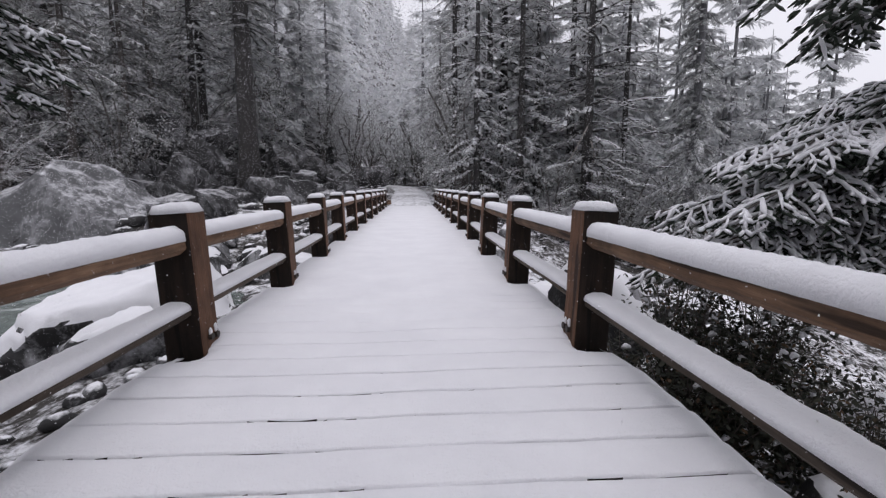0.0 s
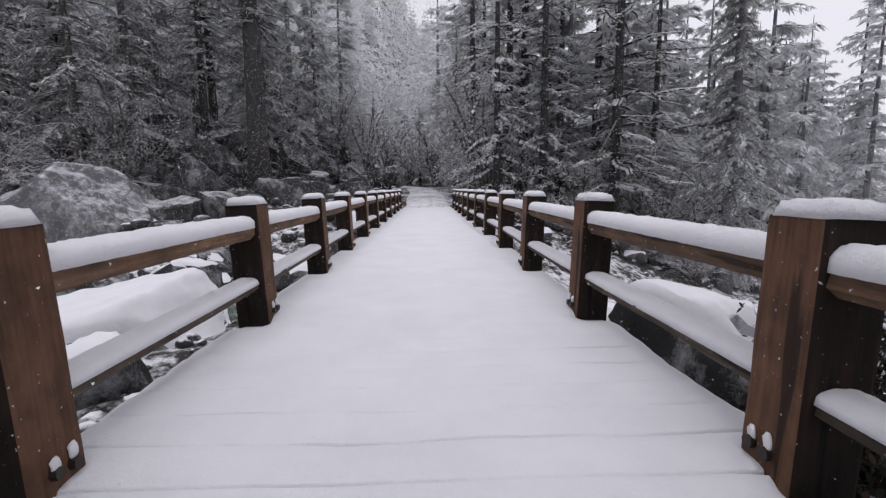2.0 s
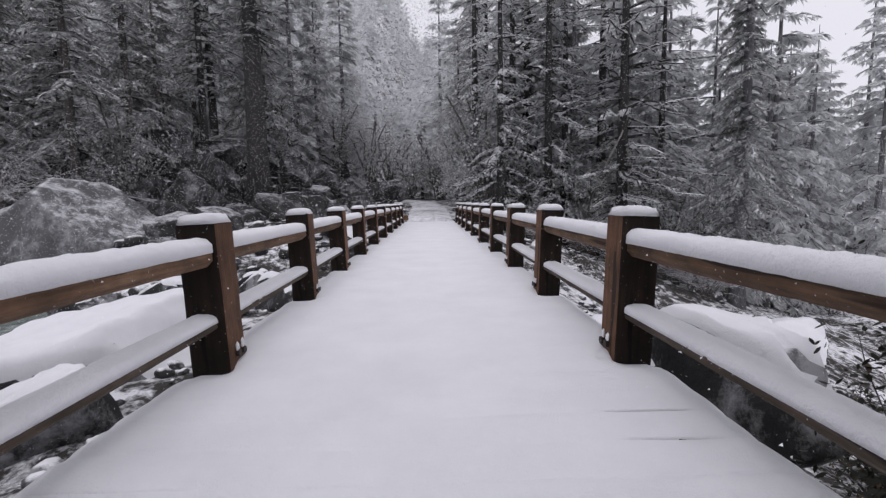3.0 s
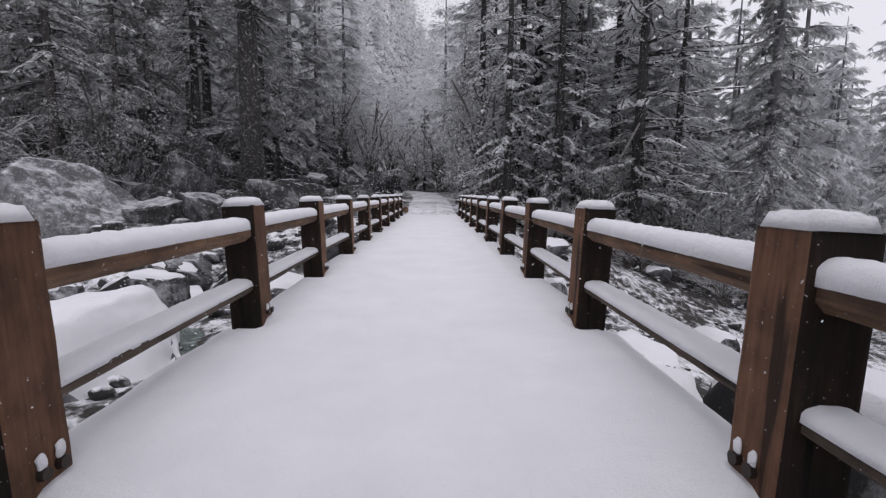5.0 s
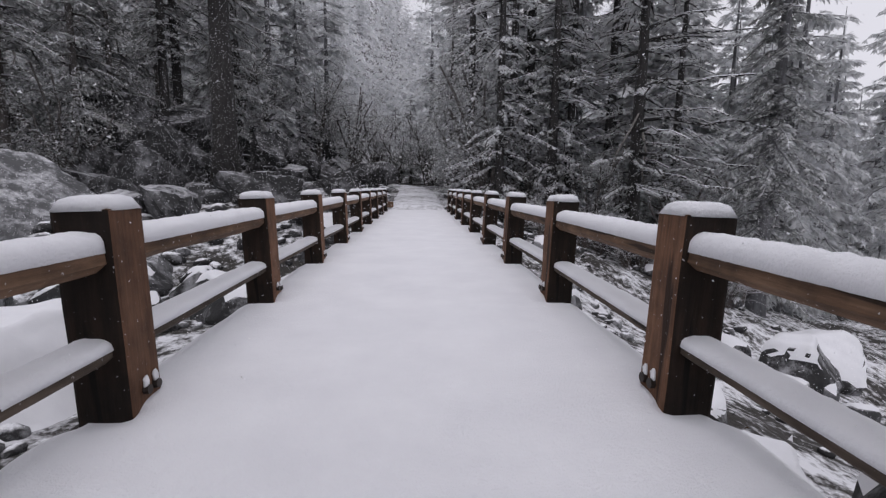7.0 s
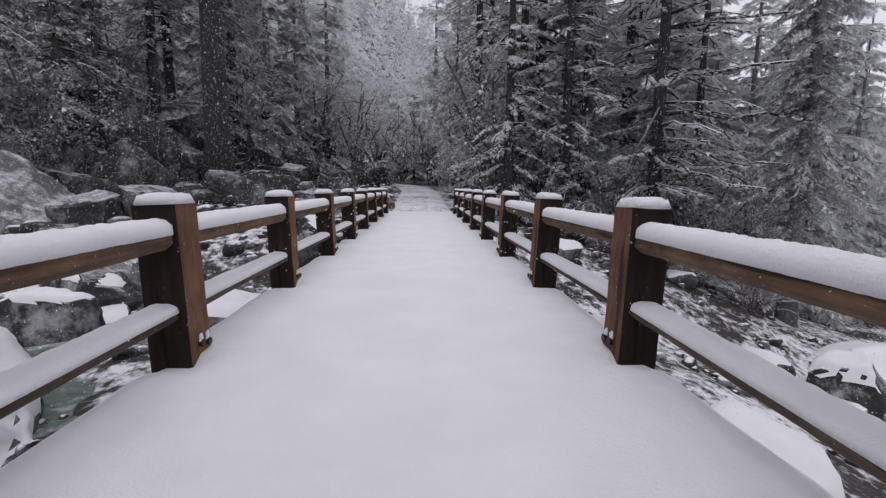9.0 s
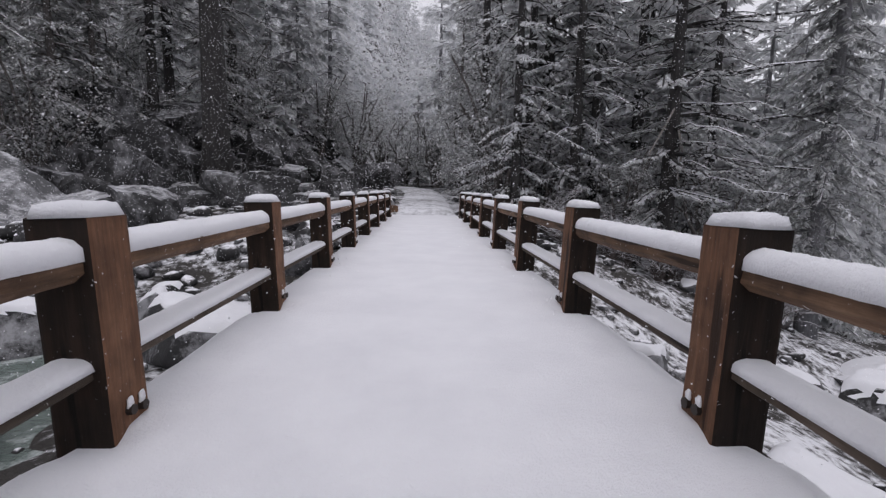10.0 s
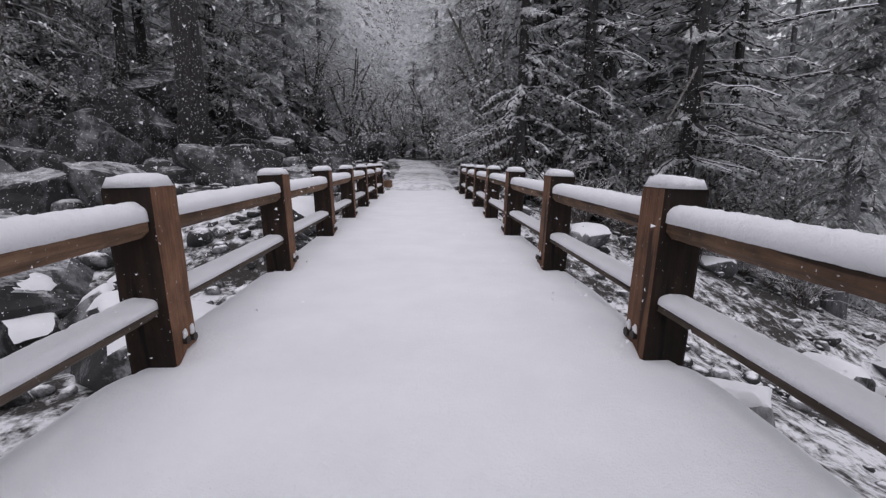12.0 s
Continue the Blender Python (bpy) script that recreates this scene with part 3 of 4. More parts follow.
for bx, by, bz, ax, ay, az, sd, tn in ((-18.2, 38.6, 1.0, 3.0, 2.3, 2.9, 71, 20), (-22.6, 38.8, 1.8, 3.4, 2.8, 3.3, 72, -35), (-17.6, 42.6, 3.0, 2.6, 2.2, 2.5, 73, 60),
                                       (-15.6, 34.6, -1.1, 2.3, 1.9, 2.0, 74, 10), (-12.2, 34.6, -1.3, 1.6, 1.5, 1.4, 75, -50), (-19.0, 35.4, -0.6, 2.4, 1.8, 2.1, 76, 80),
                                       (-21.4, 42.6, 4.2, 2.8, 2.4, 2.6, 77, 15), (-26.4, 38.6, 2.2, 3.0, 2.6, 3.4, 78, 40),
                                       (-15.6, 39.2, 0.2, 1.5, 1.3, 1.3, 88, 33), (-20.4, 37.0, 0.6, 1.9, 1.6, 1.7, 89, 5), (-24.6, 41.6, 4.6, 2.6, 2.2, 2.4, 90, 70), (-19.4, 45.8, 5.4, 2.2, 1.8, 2.0, 91, 12)):
    boulder(bx, by, bz, ax, ay, az, sd, tn, snow=0, sub=5, facets=12, label="large angular dark boulder streaked with snow on the slope")
for bx, by, k, sd in ((-13.4, 27.0, 1.2, 81), (-14.6, 30.0, 1.4, 82), (-4.4, 27.4, 0.9, 83), (-6.0, 34.2, 1.0, 84), (-5.4, 31.2, 0.9, 85), (-10.8, 25.0, 1.2, 86), (-13.4, 31.6, 1.5, 87)):
    boulder(bx, by, ground_z(bx, by) + 0.25 * k, 1.4 * k, 1.1 * k, k, sd, 47 * sd, None, snow=0, facets=12, label="angular grey boulder half buried in the stony bank")
boulder(-30.0, 40.0, 1.0, 3.5, 2.8, 2.6, 39, 0, snow=0)
boulder(20.5, 28.6, -7.3, 3.3, 2.6, 2.0, 51, 20, ROCK_DARK, 0.2, 0.5, 0.14, 4, SLAB)
boulder(15.0, 23.5, -5.6, 2.0, 1.7, 1.2, 52, 70, ROCK_DARK, 0.2, 0.5, 0.12, 4, SLAB)
rk = random.Random(77)
for n_ in range(84):
    zone = n_ % 6
    if zone == 0:
        x, y = rk.uniform(-30, -3.2), rk.uniform(20, 36)
    elif zone == 1:
        x, y = rk.uniform(-14, -2.6), rk.uniform(5, 24)
    elif zone == 2:
        x, y = rk.uniform(3.0, 22), rk.uniform(11, 34)
    else:
        x, y = rk.uniform(-34, -5), rk.uniform(36, 64)
    if -12 < x < -4 and 9 < y < 20 or x < -13 and y < 36:
        continue
    k = rk.uniform(0.35, 1.25) * (1.25 if zone == 2 else 1.6 if zone > 2 else 1)
    boulder(x, y, ground_z(x, y) + 0.25 * k, k * rk.uniform(0.9, 1.5), k * rk.uniform(0.8, 1.3), k * rk.uniform(0.6, 0.9), 100 + n_, rk.uniform(0, 360),
            None if zone > 2 else ROCK if rk.random() < 0.5 else ROCK_DARK, rk.choice((0, 0.15, 0.3)), 0.68 if zone < 3 else 0, 0.05, 3)

# driftwood and timber
log = empty("driftwood_log", pose(-9.8, 33.2, -1.55), "bleached forked driftwood log with snow on its back", "log")
for k, path in enumerate((((-1.5, 0.6, 0.75), (-0.9, 0.4, 0.1), (0.0, 0.0, -0.25), (1.5, -0.5, -0.35)), ((-0.4, 0.2, -0.1), (0.3, 0.5, 0.35), (1.1, 0.6, 0.3)), ((0.3, -0.1, -0.25), (0.9, -0.7, 0.05), (1.6, -1.2, -0.1)))):
    rad = [0.14, 0.15, 0.12, 0.05][:len(path)]
    put("stem", mesh_of("stem", *tube(path, rad, 8), DRIFT, smooth=True), log)
    put("snow_ridge", mesh_of("snow_ridge", *tube([(x, y, z + 0.75 * r_) for (x, y, z), r_ in zip(path, rad)], [0.75 * r_ for r_ in rad], 6), SNOW, smooth=True), log, label="strip of snow")
bm = bmesh.new()
box(bm, -0.75, 0.75, -0.16, 0.16, -0.2, 0.22, 0.03)
ob = put("timber_block", bm_mesh("timber_block", bm, WOOD_RAIL), m=pose(-2.25, 35.4, 0.16, 0, 0, 6), label="squared timber lying beside the trail")
tagged(ob, category="timber")
for k, (x, y, h) in enumerate(((-2.6, 37.0, 0.28), (-2.2, 38.6, 0.32), (-2.9, 39.4, 0.4), (-2.3, 41.5, 0.3), (2.3, 36.4, 0.3), (2.6, 39, 0.35), (2.2, 43, 0.3))):
    boulder(x, y, ground_z(x, y) + 0.1, h * 1.3, h * 1.1, h, 400 + k, 40 * k, ROCK, 0.1, 0.7, 0.04, 3, "small grey stone edging the snowy trail")

# river cobbles, too many to count
PROTO = []
for sd in range(6):
    bm = boulder_bm(1, 0.85, 0.6, 300 + sd, 2, 0.1, 5)
    bm.verts.ensure_lookup_table()
    PROTO.append(([v.co.copy() for v in bm.verts], [tuple(v.index for v in f.verts) for f in bm.faces]))
    bm.free()
bits = []
for _ in range(1300):
    q = rk.random()
    if q < 0.35:
        x, y = -2.0 - 8 * rk.random() ** 2, rk.uniform(1, 34)
    elif q < 0.7:
        x, y = 2.0 + 18 * rk.random() ** 2, rk.uniform(1, 36)
    else:
        x, y = rk.uniform(-34, -3), rk.uniform(22, 62)
    k = rk.uniform(0.06, 0.32) * (1.3 if y > 20 else 1) * (2.2 if q >= 0.7 else 1)
    m = pose(x, y, ground_z(x, y) + 0.15 * k, rk.uniform(-20, 20), rk.uniform(-20, 20), rk.uniform(0, 360)) @ Matrix.Scale(k, 4)
    pvs, pfs = PROTO[rk.randrange(6)]
    bits.append(([m @ v for v in pvs], pfs))
ob = put("cobbles", mesh_of("cobbles", *join(bits), ROCK_DARK, smooth=True), label="scattered dark river stones half buried in snow", kind="stuff")
tagged(ob, category="stones")

# ---------------- trees ----------------
def diamond(p, d, side, length, width, sag):
    """One spray of needles: a folded leaf shape."""
    tip = p + d * length - Vector((0, 0, sag))
    mid = p + d * (0.45 * length) - Vector((0, 0, 0.25 * sag))
    return [p, mid + side * width, tip, mid - side * width + Vector((0, 0, 0.3 * width))]


def conifer_meshes(name, height, reach, seed, bare=0.12, whorls=34, droop=0.35, girth=0.35, dense=1.0, needle=None, bark=None, snowy=0.4, spray=1.0, lean=0.0):
    """Trunk, needles and snow of one conifer. Boughs leave the trunk in loose whorls and sag."""
    r = random.Random(seed)
    path, rad = [], []
    for i in range(12):
        u = i / 11
        path.append(Vector((lean * u * u + 0.12 * girth * noise.noise(Vector((u * 3, seed, 0))), 0.12 * girth * noise.noise(Vector((u * 3, seed, 5))), height * u - 0.4)))
        rad.append(girth * (1 - u) ** 0.85 + 0.02 + (0.35 * girth if i == 0 else 0))
    wood = [tube(path, rad, 10)]
    nv, nf, sv, sf = [], [], [], []
    for wv in range(whorls):
        u = bare + (1 - bare) * (wv + r.uniform(-0.4, 0.4)) / whorls
        if not 0.02 < u < 0.99:
            continue
        z = height * u
        full = (1 - (u - bare) / (1 - bare)) ** 0.7 * min(1, 0.45 + 2.2 * (u - bare + 0.06))
        for b in range(r.choice((3, 4, 4, 5))):
            az = r.uniform(0, 2 * math.pi)
            L = max(0.35, reach * full * r.uniform(0.55, 1.15))
            rise = 0.35 * (u - 0.35)
            out = Vector((math.cos(az), math.sin(az), 0))
            side = Vector((-math.sin(az), math.cos(az), 0))
            n = 5
            pts = []
            bend = r.uniform(-0.25, 0.25)
            for i in range(n):
                t = i / (n - 1)
                pts.append(Vector((lean * u * u, 0, z - 0.4)) + out * L * t + side * bend * L * t * t + Vector((0, 0, L * (rise * t - droop * t * t + 0.06 * t ** 3))) + (0.05 * L * Vector((r.uniform(-1, 1), r.uniform(-1, 1), r.uniform(-0.7, 0.7))) if i else Vector()))
            wood.append(tube(pts, [max(0.012, 0.05 * girth + 0.018 * L * (1 - t / n)) for t in range(n)], 3, False))
            if r.random() < min(0.9, 0.25 + 2.2 * snowy):
                white = [q_ + Vector((0, 0, 0.02)) for q_ in pts]
                o = len(sv)
                for i, q_ in enumerate(white):
                    wd = (0.018 + 0.007 * L) * (1.15 - 0.8 * i / n)
                    sv.extend((q_ - side * wd, q_ + Vector((0, 0, 1.1 * wd)), q_ + side * wd))
                for i in range(n - 1):
                    a_ = o + 3 * i
                    if r.random() < 0.35:
                        continue
                    sf.extend(((a_, a_ + 1, a_ + 4, a_ + 3), (a_ + 1, a_ + 2, a_ + 5, a_ + 4)))
            steps = max(3, int(L * 3.4 * dense))
            for s_ in range(steps):
                t = 0.18 + 0.82 * (s_ + r.random()) / steps
                q = t * (n - 1)
                i = min(n - 2, int(q))
                p = pts[i].lerp(pts[i + 1], q - i)
                along = (pts[i + 1] - pts[i]).normalized()
                for sg in (-1, 1):
                    if r.random() < 0.1:
                        continue
                    ang = r.uniform(0.5, 1.15)
                    d = (along * math.cos(ang) + side * sg * math.sin(ang) + Vector((0, 0, r.uniform(-0.35, 0.12)))).normalized()
                    ln = spray * r.uniform(0.28, 0.6) * (1.15 - 0.5 * t)
                    wd = ln * r.uniform(0.14, 0.24)
                    sd = d.cross(Vector((r.uniform(-0.3, 0.3), r.uniform(-0.3, 0.3), 1))).normalized()
                    for k, (da, fl) in enumerate(((0, 1.0), (0.55, 0.7), (-0.6, 0.65))):
                        dd = (d * math.cos(da) + sd * math.sin(da)).normalized()
                        pp = p + d * (0.3 * ln * (k > 0))
                        s2 = dd.cross(Vector((0, 0, 1)) + 0.5 * Vector((r.uniform(-1, 1), r.uniform(-1, 1), 0))).normalized()
                        q4 = diamond(pp, dd, s2, ln * fl, wd * fl, ln * r.uniform(0.05, 0.3))
                        o = len(nv)
                        nv.extend(q4)
                        nf.append((o, o + 1, o + 2, o + 3))
                        if r.random() < snowy:
                            o = len(sv)
                            f_ = r.uniform(0.55, 0.9)
                            lift = Vector((0, 0, 0.018))
                            q5 = [pp + lift, *(pp + (v - pp) * f_ + lift * 1.6 for v in q4[1:])]
                            sv.extend(q5)
                            sf.append((o, o + 1, o + 2, o + 3))
    tv, tf = join(wood)
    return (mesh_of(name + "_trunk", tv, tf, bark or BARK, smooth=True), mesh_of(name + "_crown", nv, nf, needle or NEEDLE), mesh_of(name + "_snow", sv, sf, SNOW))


def conifer(meshes, label, group=""):
    base = empty("conifer_tree", pose(0, 0, -200), label, "tree", group)
    put("trunk", meshes[0], base)
    put("crown", meshes[1], base)
    put("snow_load", meshes[2], base, label="snow lying on the boughs", kind="stuff")
    return base


def oak_meshes(name, height, reach, seed, clumps=70, leaf=0.16):
    """Broadleaf evergreen: forked limbs that carry ragged clumps of leaves with snow on top."""
    r = random.Random(seed)
    wood, lv, lf, sv, sf = [], [], [], [], []
    ends = []
    for b in range(7):
        az, out, top = r.uniform(0, 6.28), reach * r.uniform(0.35, 0.95), height * r.uniform(0.45, 0.95)
        pts = [Vector((0.15 * math.cos(az), 0.15 * math.sin(az), -0.3))]
        for i in range(1, 6):
            t = i / 5
            pts.append(Vector((math.cos(az) * out * t ** 1.4, math.sin(az) * out * t ** 1.4, top * t)) + 0.35 * Vector((r.uniform(-1, 1), r.uniform(-1, 1), r.uniform(-0.3, 0.3))) * (t < 1))
        wood.append(tube(pts, [0.17 * (1 - 0.8 * i / 5) + 0.02 for i in range(6)], 5, False))
        for _ in range(4):
            p = pts[r.choice((2, 3, 4, 4))]
            e = p + Vector((r.uniform(-1, 1), r.uniform(-1, 1), r.uniform(-0.2, 0.8))) * reach * 0.42
            wood.append(tube([p, p.lerp(e, 0.5) + Vector((0, 0, 0.2)), e], [0.06, 0.04, 0.02], 4, False))
            ends.append(e)
        ends.append(pts[-1])
    for _ in range(clumps):
        c = r.choice(ends) + Vector((r.gauss(0, 0.55), r.gauss(0, 0.55), r.gauss(0, 0.45)))
        R = r.uniform(0.35, 0.8)
        for _ in range(int(46 * R / 0.6)):
            d = Vector((r.gauss(0, 1), r.gauss(0, 1), r.gauss(0, 0.75))).normalized()
            p = c + d * R * r.uniform(0.45, 1.0) * Vector((1, 1, 0.7)).length / 1.57
            ax = (d + Vector((r.uniform(-1, 1), r.uniform(-1, 1), r.uniform(-1, 0.4)))).normalized()
            sd = ax.cross(Vector((r.uniform(-1, 1), r.uniform(-1, 1), 1.2))).normalized()
            ln = leaf * r.uniform(0.7, 1.6)
            o = len(lv)
            lv.extend(diamond(p, ax, sd, ln, ln * 0.3, ln * 0.1))
            lf.append((o, o + 1, o + 2, o + 3))
            if d.z > 0.35 and r.random() < 0.35:
                o = len(sv)
                sv.extend(v + Vector((0, 0, 0.03)) for v in diamond(p, ax, Vector((-ax.y, ax.x, 0.01)).normalized(), ln * 1.1, ln * 0.42, 0))
                sf.append((o, o + 1, o + 2, o + 3))
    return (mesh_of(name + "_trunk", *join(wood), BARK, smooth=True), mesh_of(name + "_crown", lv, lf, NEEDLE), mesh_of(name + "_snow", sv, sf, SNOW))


def broadleaf(meshes, label, group):
    base = empty("oak_tree", pose(0, 0, -200), label, "tree", group)
    put("trunk", meshes[0], base)
    put("crown", meshes[1], base)
    put("snow_load", meshes[2], base, label="snow lying on the leaves", kind="stuff")
    return base


def brush_meshes(seed, height, stems=26):
    """Leafless bush of arching twigs with snow lying along them."""
    r = random.Random(seed)
    wood, white = [], []
    for _ in range(stems):
        az, out, top = r.uniform(0, 6.28), height * r.uniform(0.3, 1.0), height * r.uniform(0.5, 1.1)
        d = Vector((math.cos(az), math.sin(az), 0))
        pts = [d * 0.1 * height * r.random() + d * out * t ** 1.5 + Vector((0, 0, top * (1.5 * t - 0.6 * t * t))) + 0.05 * height * Vector((r.uniform(-1, 1), r.uniform(-1, 1), r.uniform(-1, 1))) * t for t in (0, 0.3, 0.55, 0.8, 1.0)]
        wood.append(tube(pts, [0.014, 0.011, 0.009, 0.007, 0.004], 3, False))
        for _ in range(5):
            i = r.choice((1, 2, 3))
            p = pts[i]
            e = p + (d * r.uniform(0.1, 0.5) + Vector((r.uniform(-0.5, 0.5), r.uniform(-0.5, 0.5), r.uniform(-0.1, 0.4)))) * height * 0.5
            q = p.lerp(e, 0.5) + Vector((0, 0, 0.05 * height))
            wood.append(tube([p, q, e], [0.008, 0.006, 0.004], 3, False))
            if r.random() < 0.8:
                white.append(tube([p + Vector((0, 0, 0.016)), q + Vector((0, 0, 0.018)), e + Vector((0, 0, 0.012))], [0.007, 0.011, 0.005], 3, False))
        white.append(tube([p + Vector((0, 0, 0.02)) for p in pts[2:]], [0.008, 0.011, 0.005], 3, False))
    return mesh_of("brush_twigs", *join(wood), TWIG), mesh_of("brush_snow", *join(white), SNOW)


TALL = "tall dark conifer with snow-dusted boughs"
PALE = "distant snowy conifer with mist put into its colour"
# the trees of G2 are pale from mist painted into needles and bark
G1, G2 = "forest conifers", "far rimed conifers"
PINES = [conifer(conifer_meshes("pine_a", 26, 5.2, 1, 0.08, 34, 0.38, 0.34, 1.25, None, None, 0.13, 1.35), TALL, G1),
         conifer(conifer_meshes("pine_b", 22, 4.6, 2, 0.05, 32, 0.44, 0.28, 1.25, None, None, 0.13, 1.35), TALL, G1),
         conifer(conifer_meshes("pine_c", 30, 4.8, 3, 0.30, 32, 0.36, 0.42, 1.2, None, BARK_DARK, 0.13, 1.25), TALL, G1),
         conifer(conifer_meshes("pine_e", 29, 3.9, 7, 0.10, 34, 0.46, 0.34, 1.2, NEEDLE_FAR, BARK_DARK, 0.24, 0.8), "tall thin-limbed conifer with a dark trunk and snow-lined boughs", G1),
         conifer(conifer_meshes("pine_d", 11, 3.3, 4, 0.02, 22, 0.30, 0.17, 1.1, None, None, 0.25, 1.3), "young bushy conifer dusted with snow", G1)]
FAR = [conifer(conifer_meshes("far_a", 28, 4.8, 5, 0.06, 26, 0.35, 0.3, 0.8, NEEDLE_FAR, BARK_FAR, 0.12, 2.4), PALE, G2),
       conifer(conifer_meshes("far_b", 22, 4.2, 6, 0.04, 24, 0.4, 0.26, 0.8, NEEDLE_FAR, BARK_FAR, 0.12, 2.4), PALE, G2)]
OAKS = [broadleaf(oak_meshes("oak_a", 9, 3.6, 41, 100), "bushy evergreen oak with clumps of snow on its leaves", "evergreen oaks"),
        broadleaf(oak_meshes("oak_b", 7, 3.2, 42, 90), "bushy evergreen oak with clumps of snow on its leaves", "evergreen oaks")]


def plant(proto, x, y, scale, turn, wide=1.0, dz=0.0):
    m = pose(x, y, ground_z(x, y) + dz, 0, 0, turn) @ Matrix.Diagonal((scale * wide, scale * wide, scale, 1))
    return copy_thing(proto, m)


tr = random.Random(9)
# trees that stand out one by one
LONE = [
    (conifer_meshes("great_pine", 40, 5.0, 21, 0.36, 34, 0.34, 0.90, 1.0, None, BARK_DARK, 0.12, 1.5), -14.1, 41.8, "great dark pine with a thick straight trunk beside boulders"),
    (conifer_meshes("twin_pine", 36, 4.4, 26, 0.40, 30, 0.34, 0.55, 1.0, None, BARK_DARK, 0.12, 1.5), -17.6, 53.5, "dark straight pine standing close behind a thicker one"),
    (conifer_meshes("limby_fir", 30, 7.6, 22, 0.12, 40, 0.20, 0.46, 1.7, NEEDLE_FAR, BARK_DARK, 0.26, 0.8), 13.6, 35.3, "tall fir with long bare snow-lined limbs above the river"),
    (conifer_meshes("bank_fir", 34, 3.9, 23, 0.06, 66, 0.50, 0.45, 2.2, NEEDLE, BARK_FAR, 0.10, 1.2), 21.0, 33.5, "tall straight fir rising from the steep river bank"),
    (conifer_meshes("trail_pine", 27, 4.2, 24, 0.06, 36, 0.40, 0.30, 1.7, NEEDLE_FAR, BARK_DARK, 0.24, 0.75), 5.2, 36.5, "slender pine beside the end of the bridge"),
    (conifer_meshes("second_pine", 30, 4.6, 25, 0.10, 36, 0.40, 0.34, 1.7, NEEDLE_FAR, BARK_DARK, 0.22, 0.8), 8.8, 37.0, "slender snow-dusted pine on the river bank"),
]
for ms, x, y, lab in LONE:
    t_ = conifer(ms, lab, G1)
    t_.matrix_basis = pose(x, y, ground_z(x, y), 0, 0, 40)
    if x == 13.6:
        limby = t_
for p0, p1, p2, p3 in (((0.0, -0.2, 9.6), (-0.7, -0.5, 8.4), (-1.5, -0.7, 7.0), (-1.8, -0.7, 5.8)), ((0.1, -0.4, 8.4), (0.35, -0.6, 7.0), (0.15, -0.6, 6.0), (0.45, -0.6, 4.7))):
    turn = Matrix.Rotation(radians(-40), 3, "Z")
    put("dead_branch", mesh_of("dead_branch", *tube([turn @ Vector(p) for p in (p0, p1, p2, p3)], [0.07, 0.06, 0.045, 0.02], 6), DRIFT, smooth=True), limby, label="pale broken branch hanging from the trunk")
SPOTS = [(-19.8, 45, 2), (-16.6, 48.5, 0), (12.5, 43, 0), (7, 45, 1), (-23, 40, 1), (-27, 46, 0), (-31, 38, 1), (17, 42, 1), (5, 52, 0), (-36, 44, 2), (-24, 52, 0),
         (9.5, 50, 3), (4.6, 44, 3), (-28, 34, 3), (-34, 31, 1), (3.6, 58, 1), (1.5, 72, 3), (-3.5, 78, 3), (-1.0, 66, 3),  (15, 50, 2), (21, 46, 0)]
done = [(x, y) for x, y, _ in SPOTS] + [(x, y) for _, x, y, _ in LONE]
for x, y, k in SPOTS:
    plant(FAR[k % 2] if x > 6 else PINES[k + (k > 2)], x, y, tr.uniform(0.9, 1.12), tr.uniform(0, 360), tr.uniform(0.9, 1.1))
tries = 0
while len(done) < 72 and tries < 6000:
    tries += 1
    y = tr.uniform(38, 92)
    x = tr.uniform(-0.85 * y - 4, 0.75 * y + 4)
    if abs(x + 0.05 * (y - 33)) < 3.8 or -0.17 < (x - 0.2) / y < 0.015:
        continue
    if x > 14 and y < 46:
        continue
    if -18 < x < -3 and 43 < y < 58:
        continue
    if any((x - a) ** 2 + (y - b) ** 2 < (3.2 + 0.02 * y) ** 2 for a, b in done):
        continue
    done.append((x, y))
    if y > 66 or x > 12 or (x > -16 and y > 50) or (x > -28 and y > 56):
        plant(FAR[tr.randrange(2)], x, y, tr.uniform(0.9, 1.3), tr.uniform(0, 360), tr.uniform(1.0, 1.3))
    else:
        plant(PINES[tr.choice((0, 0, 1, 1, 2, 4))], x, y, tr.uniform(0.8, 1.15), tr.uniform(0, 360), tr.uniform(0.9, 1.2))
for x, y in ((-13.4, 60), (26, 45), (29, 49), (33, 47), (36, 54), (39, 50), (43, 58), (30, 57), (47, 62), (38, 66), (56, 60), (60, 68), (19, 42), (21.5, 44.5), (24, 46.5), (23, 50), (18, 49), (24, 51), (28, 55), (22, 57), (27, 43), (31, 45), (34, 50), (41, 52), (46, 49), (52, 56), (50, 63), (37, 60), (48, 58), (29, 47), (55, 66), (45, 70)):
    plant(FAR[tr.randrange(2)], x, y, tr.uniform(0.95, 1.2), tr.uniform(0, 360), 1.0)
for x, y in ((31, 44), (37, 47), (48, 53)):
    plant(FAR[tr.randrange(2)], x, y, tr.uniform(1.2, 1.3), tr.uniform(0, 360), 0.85)
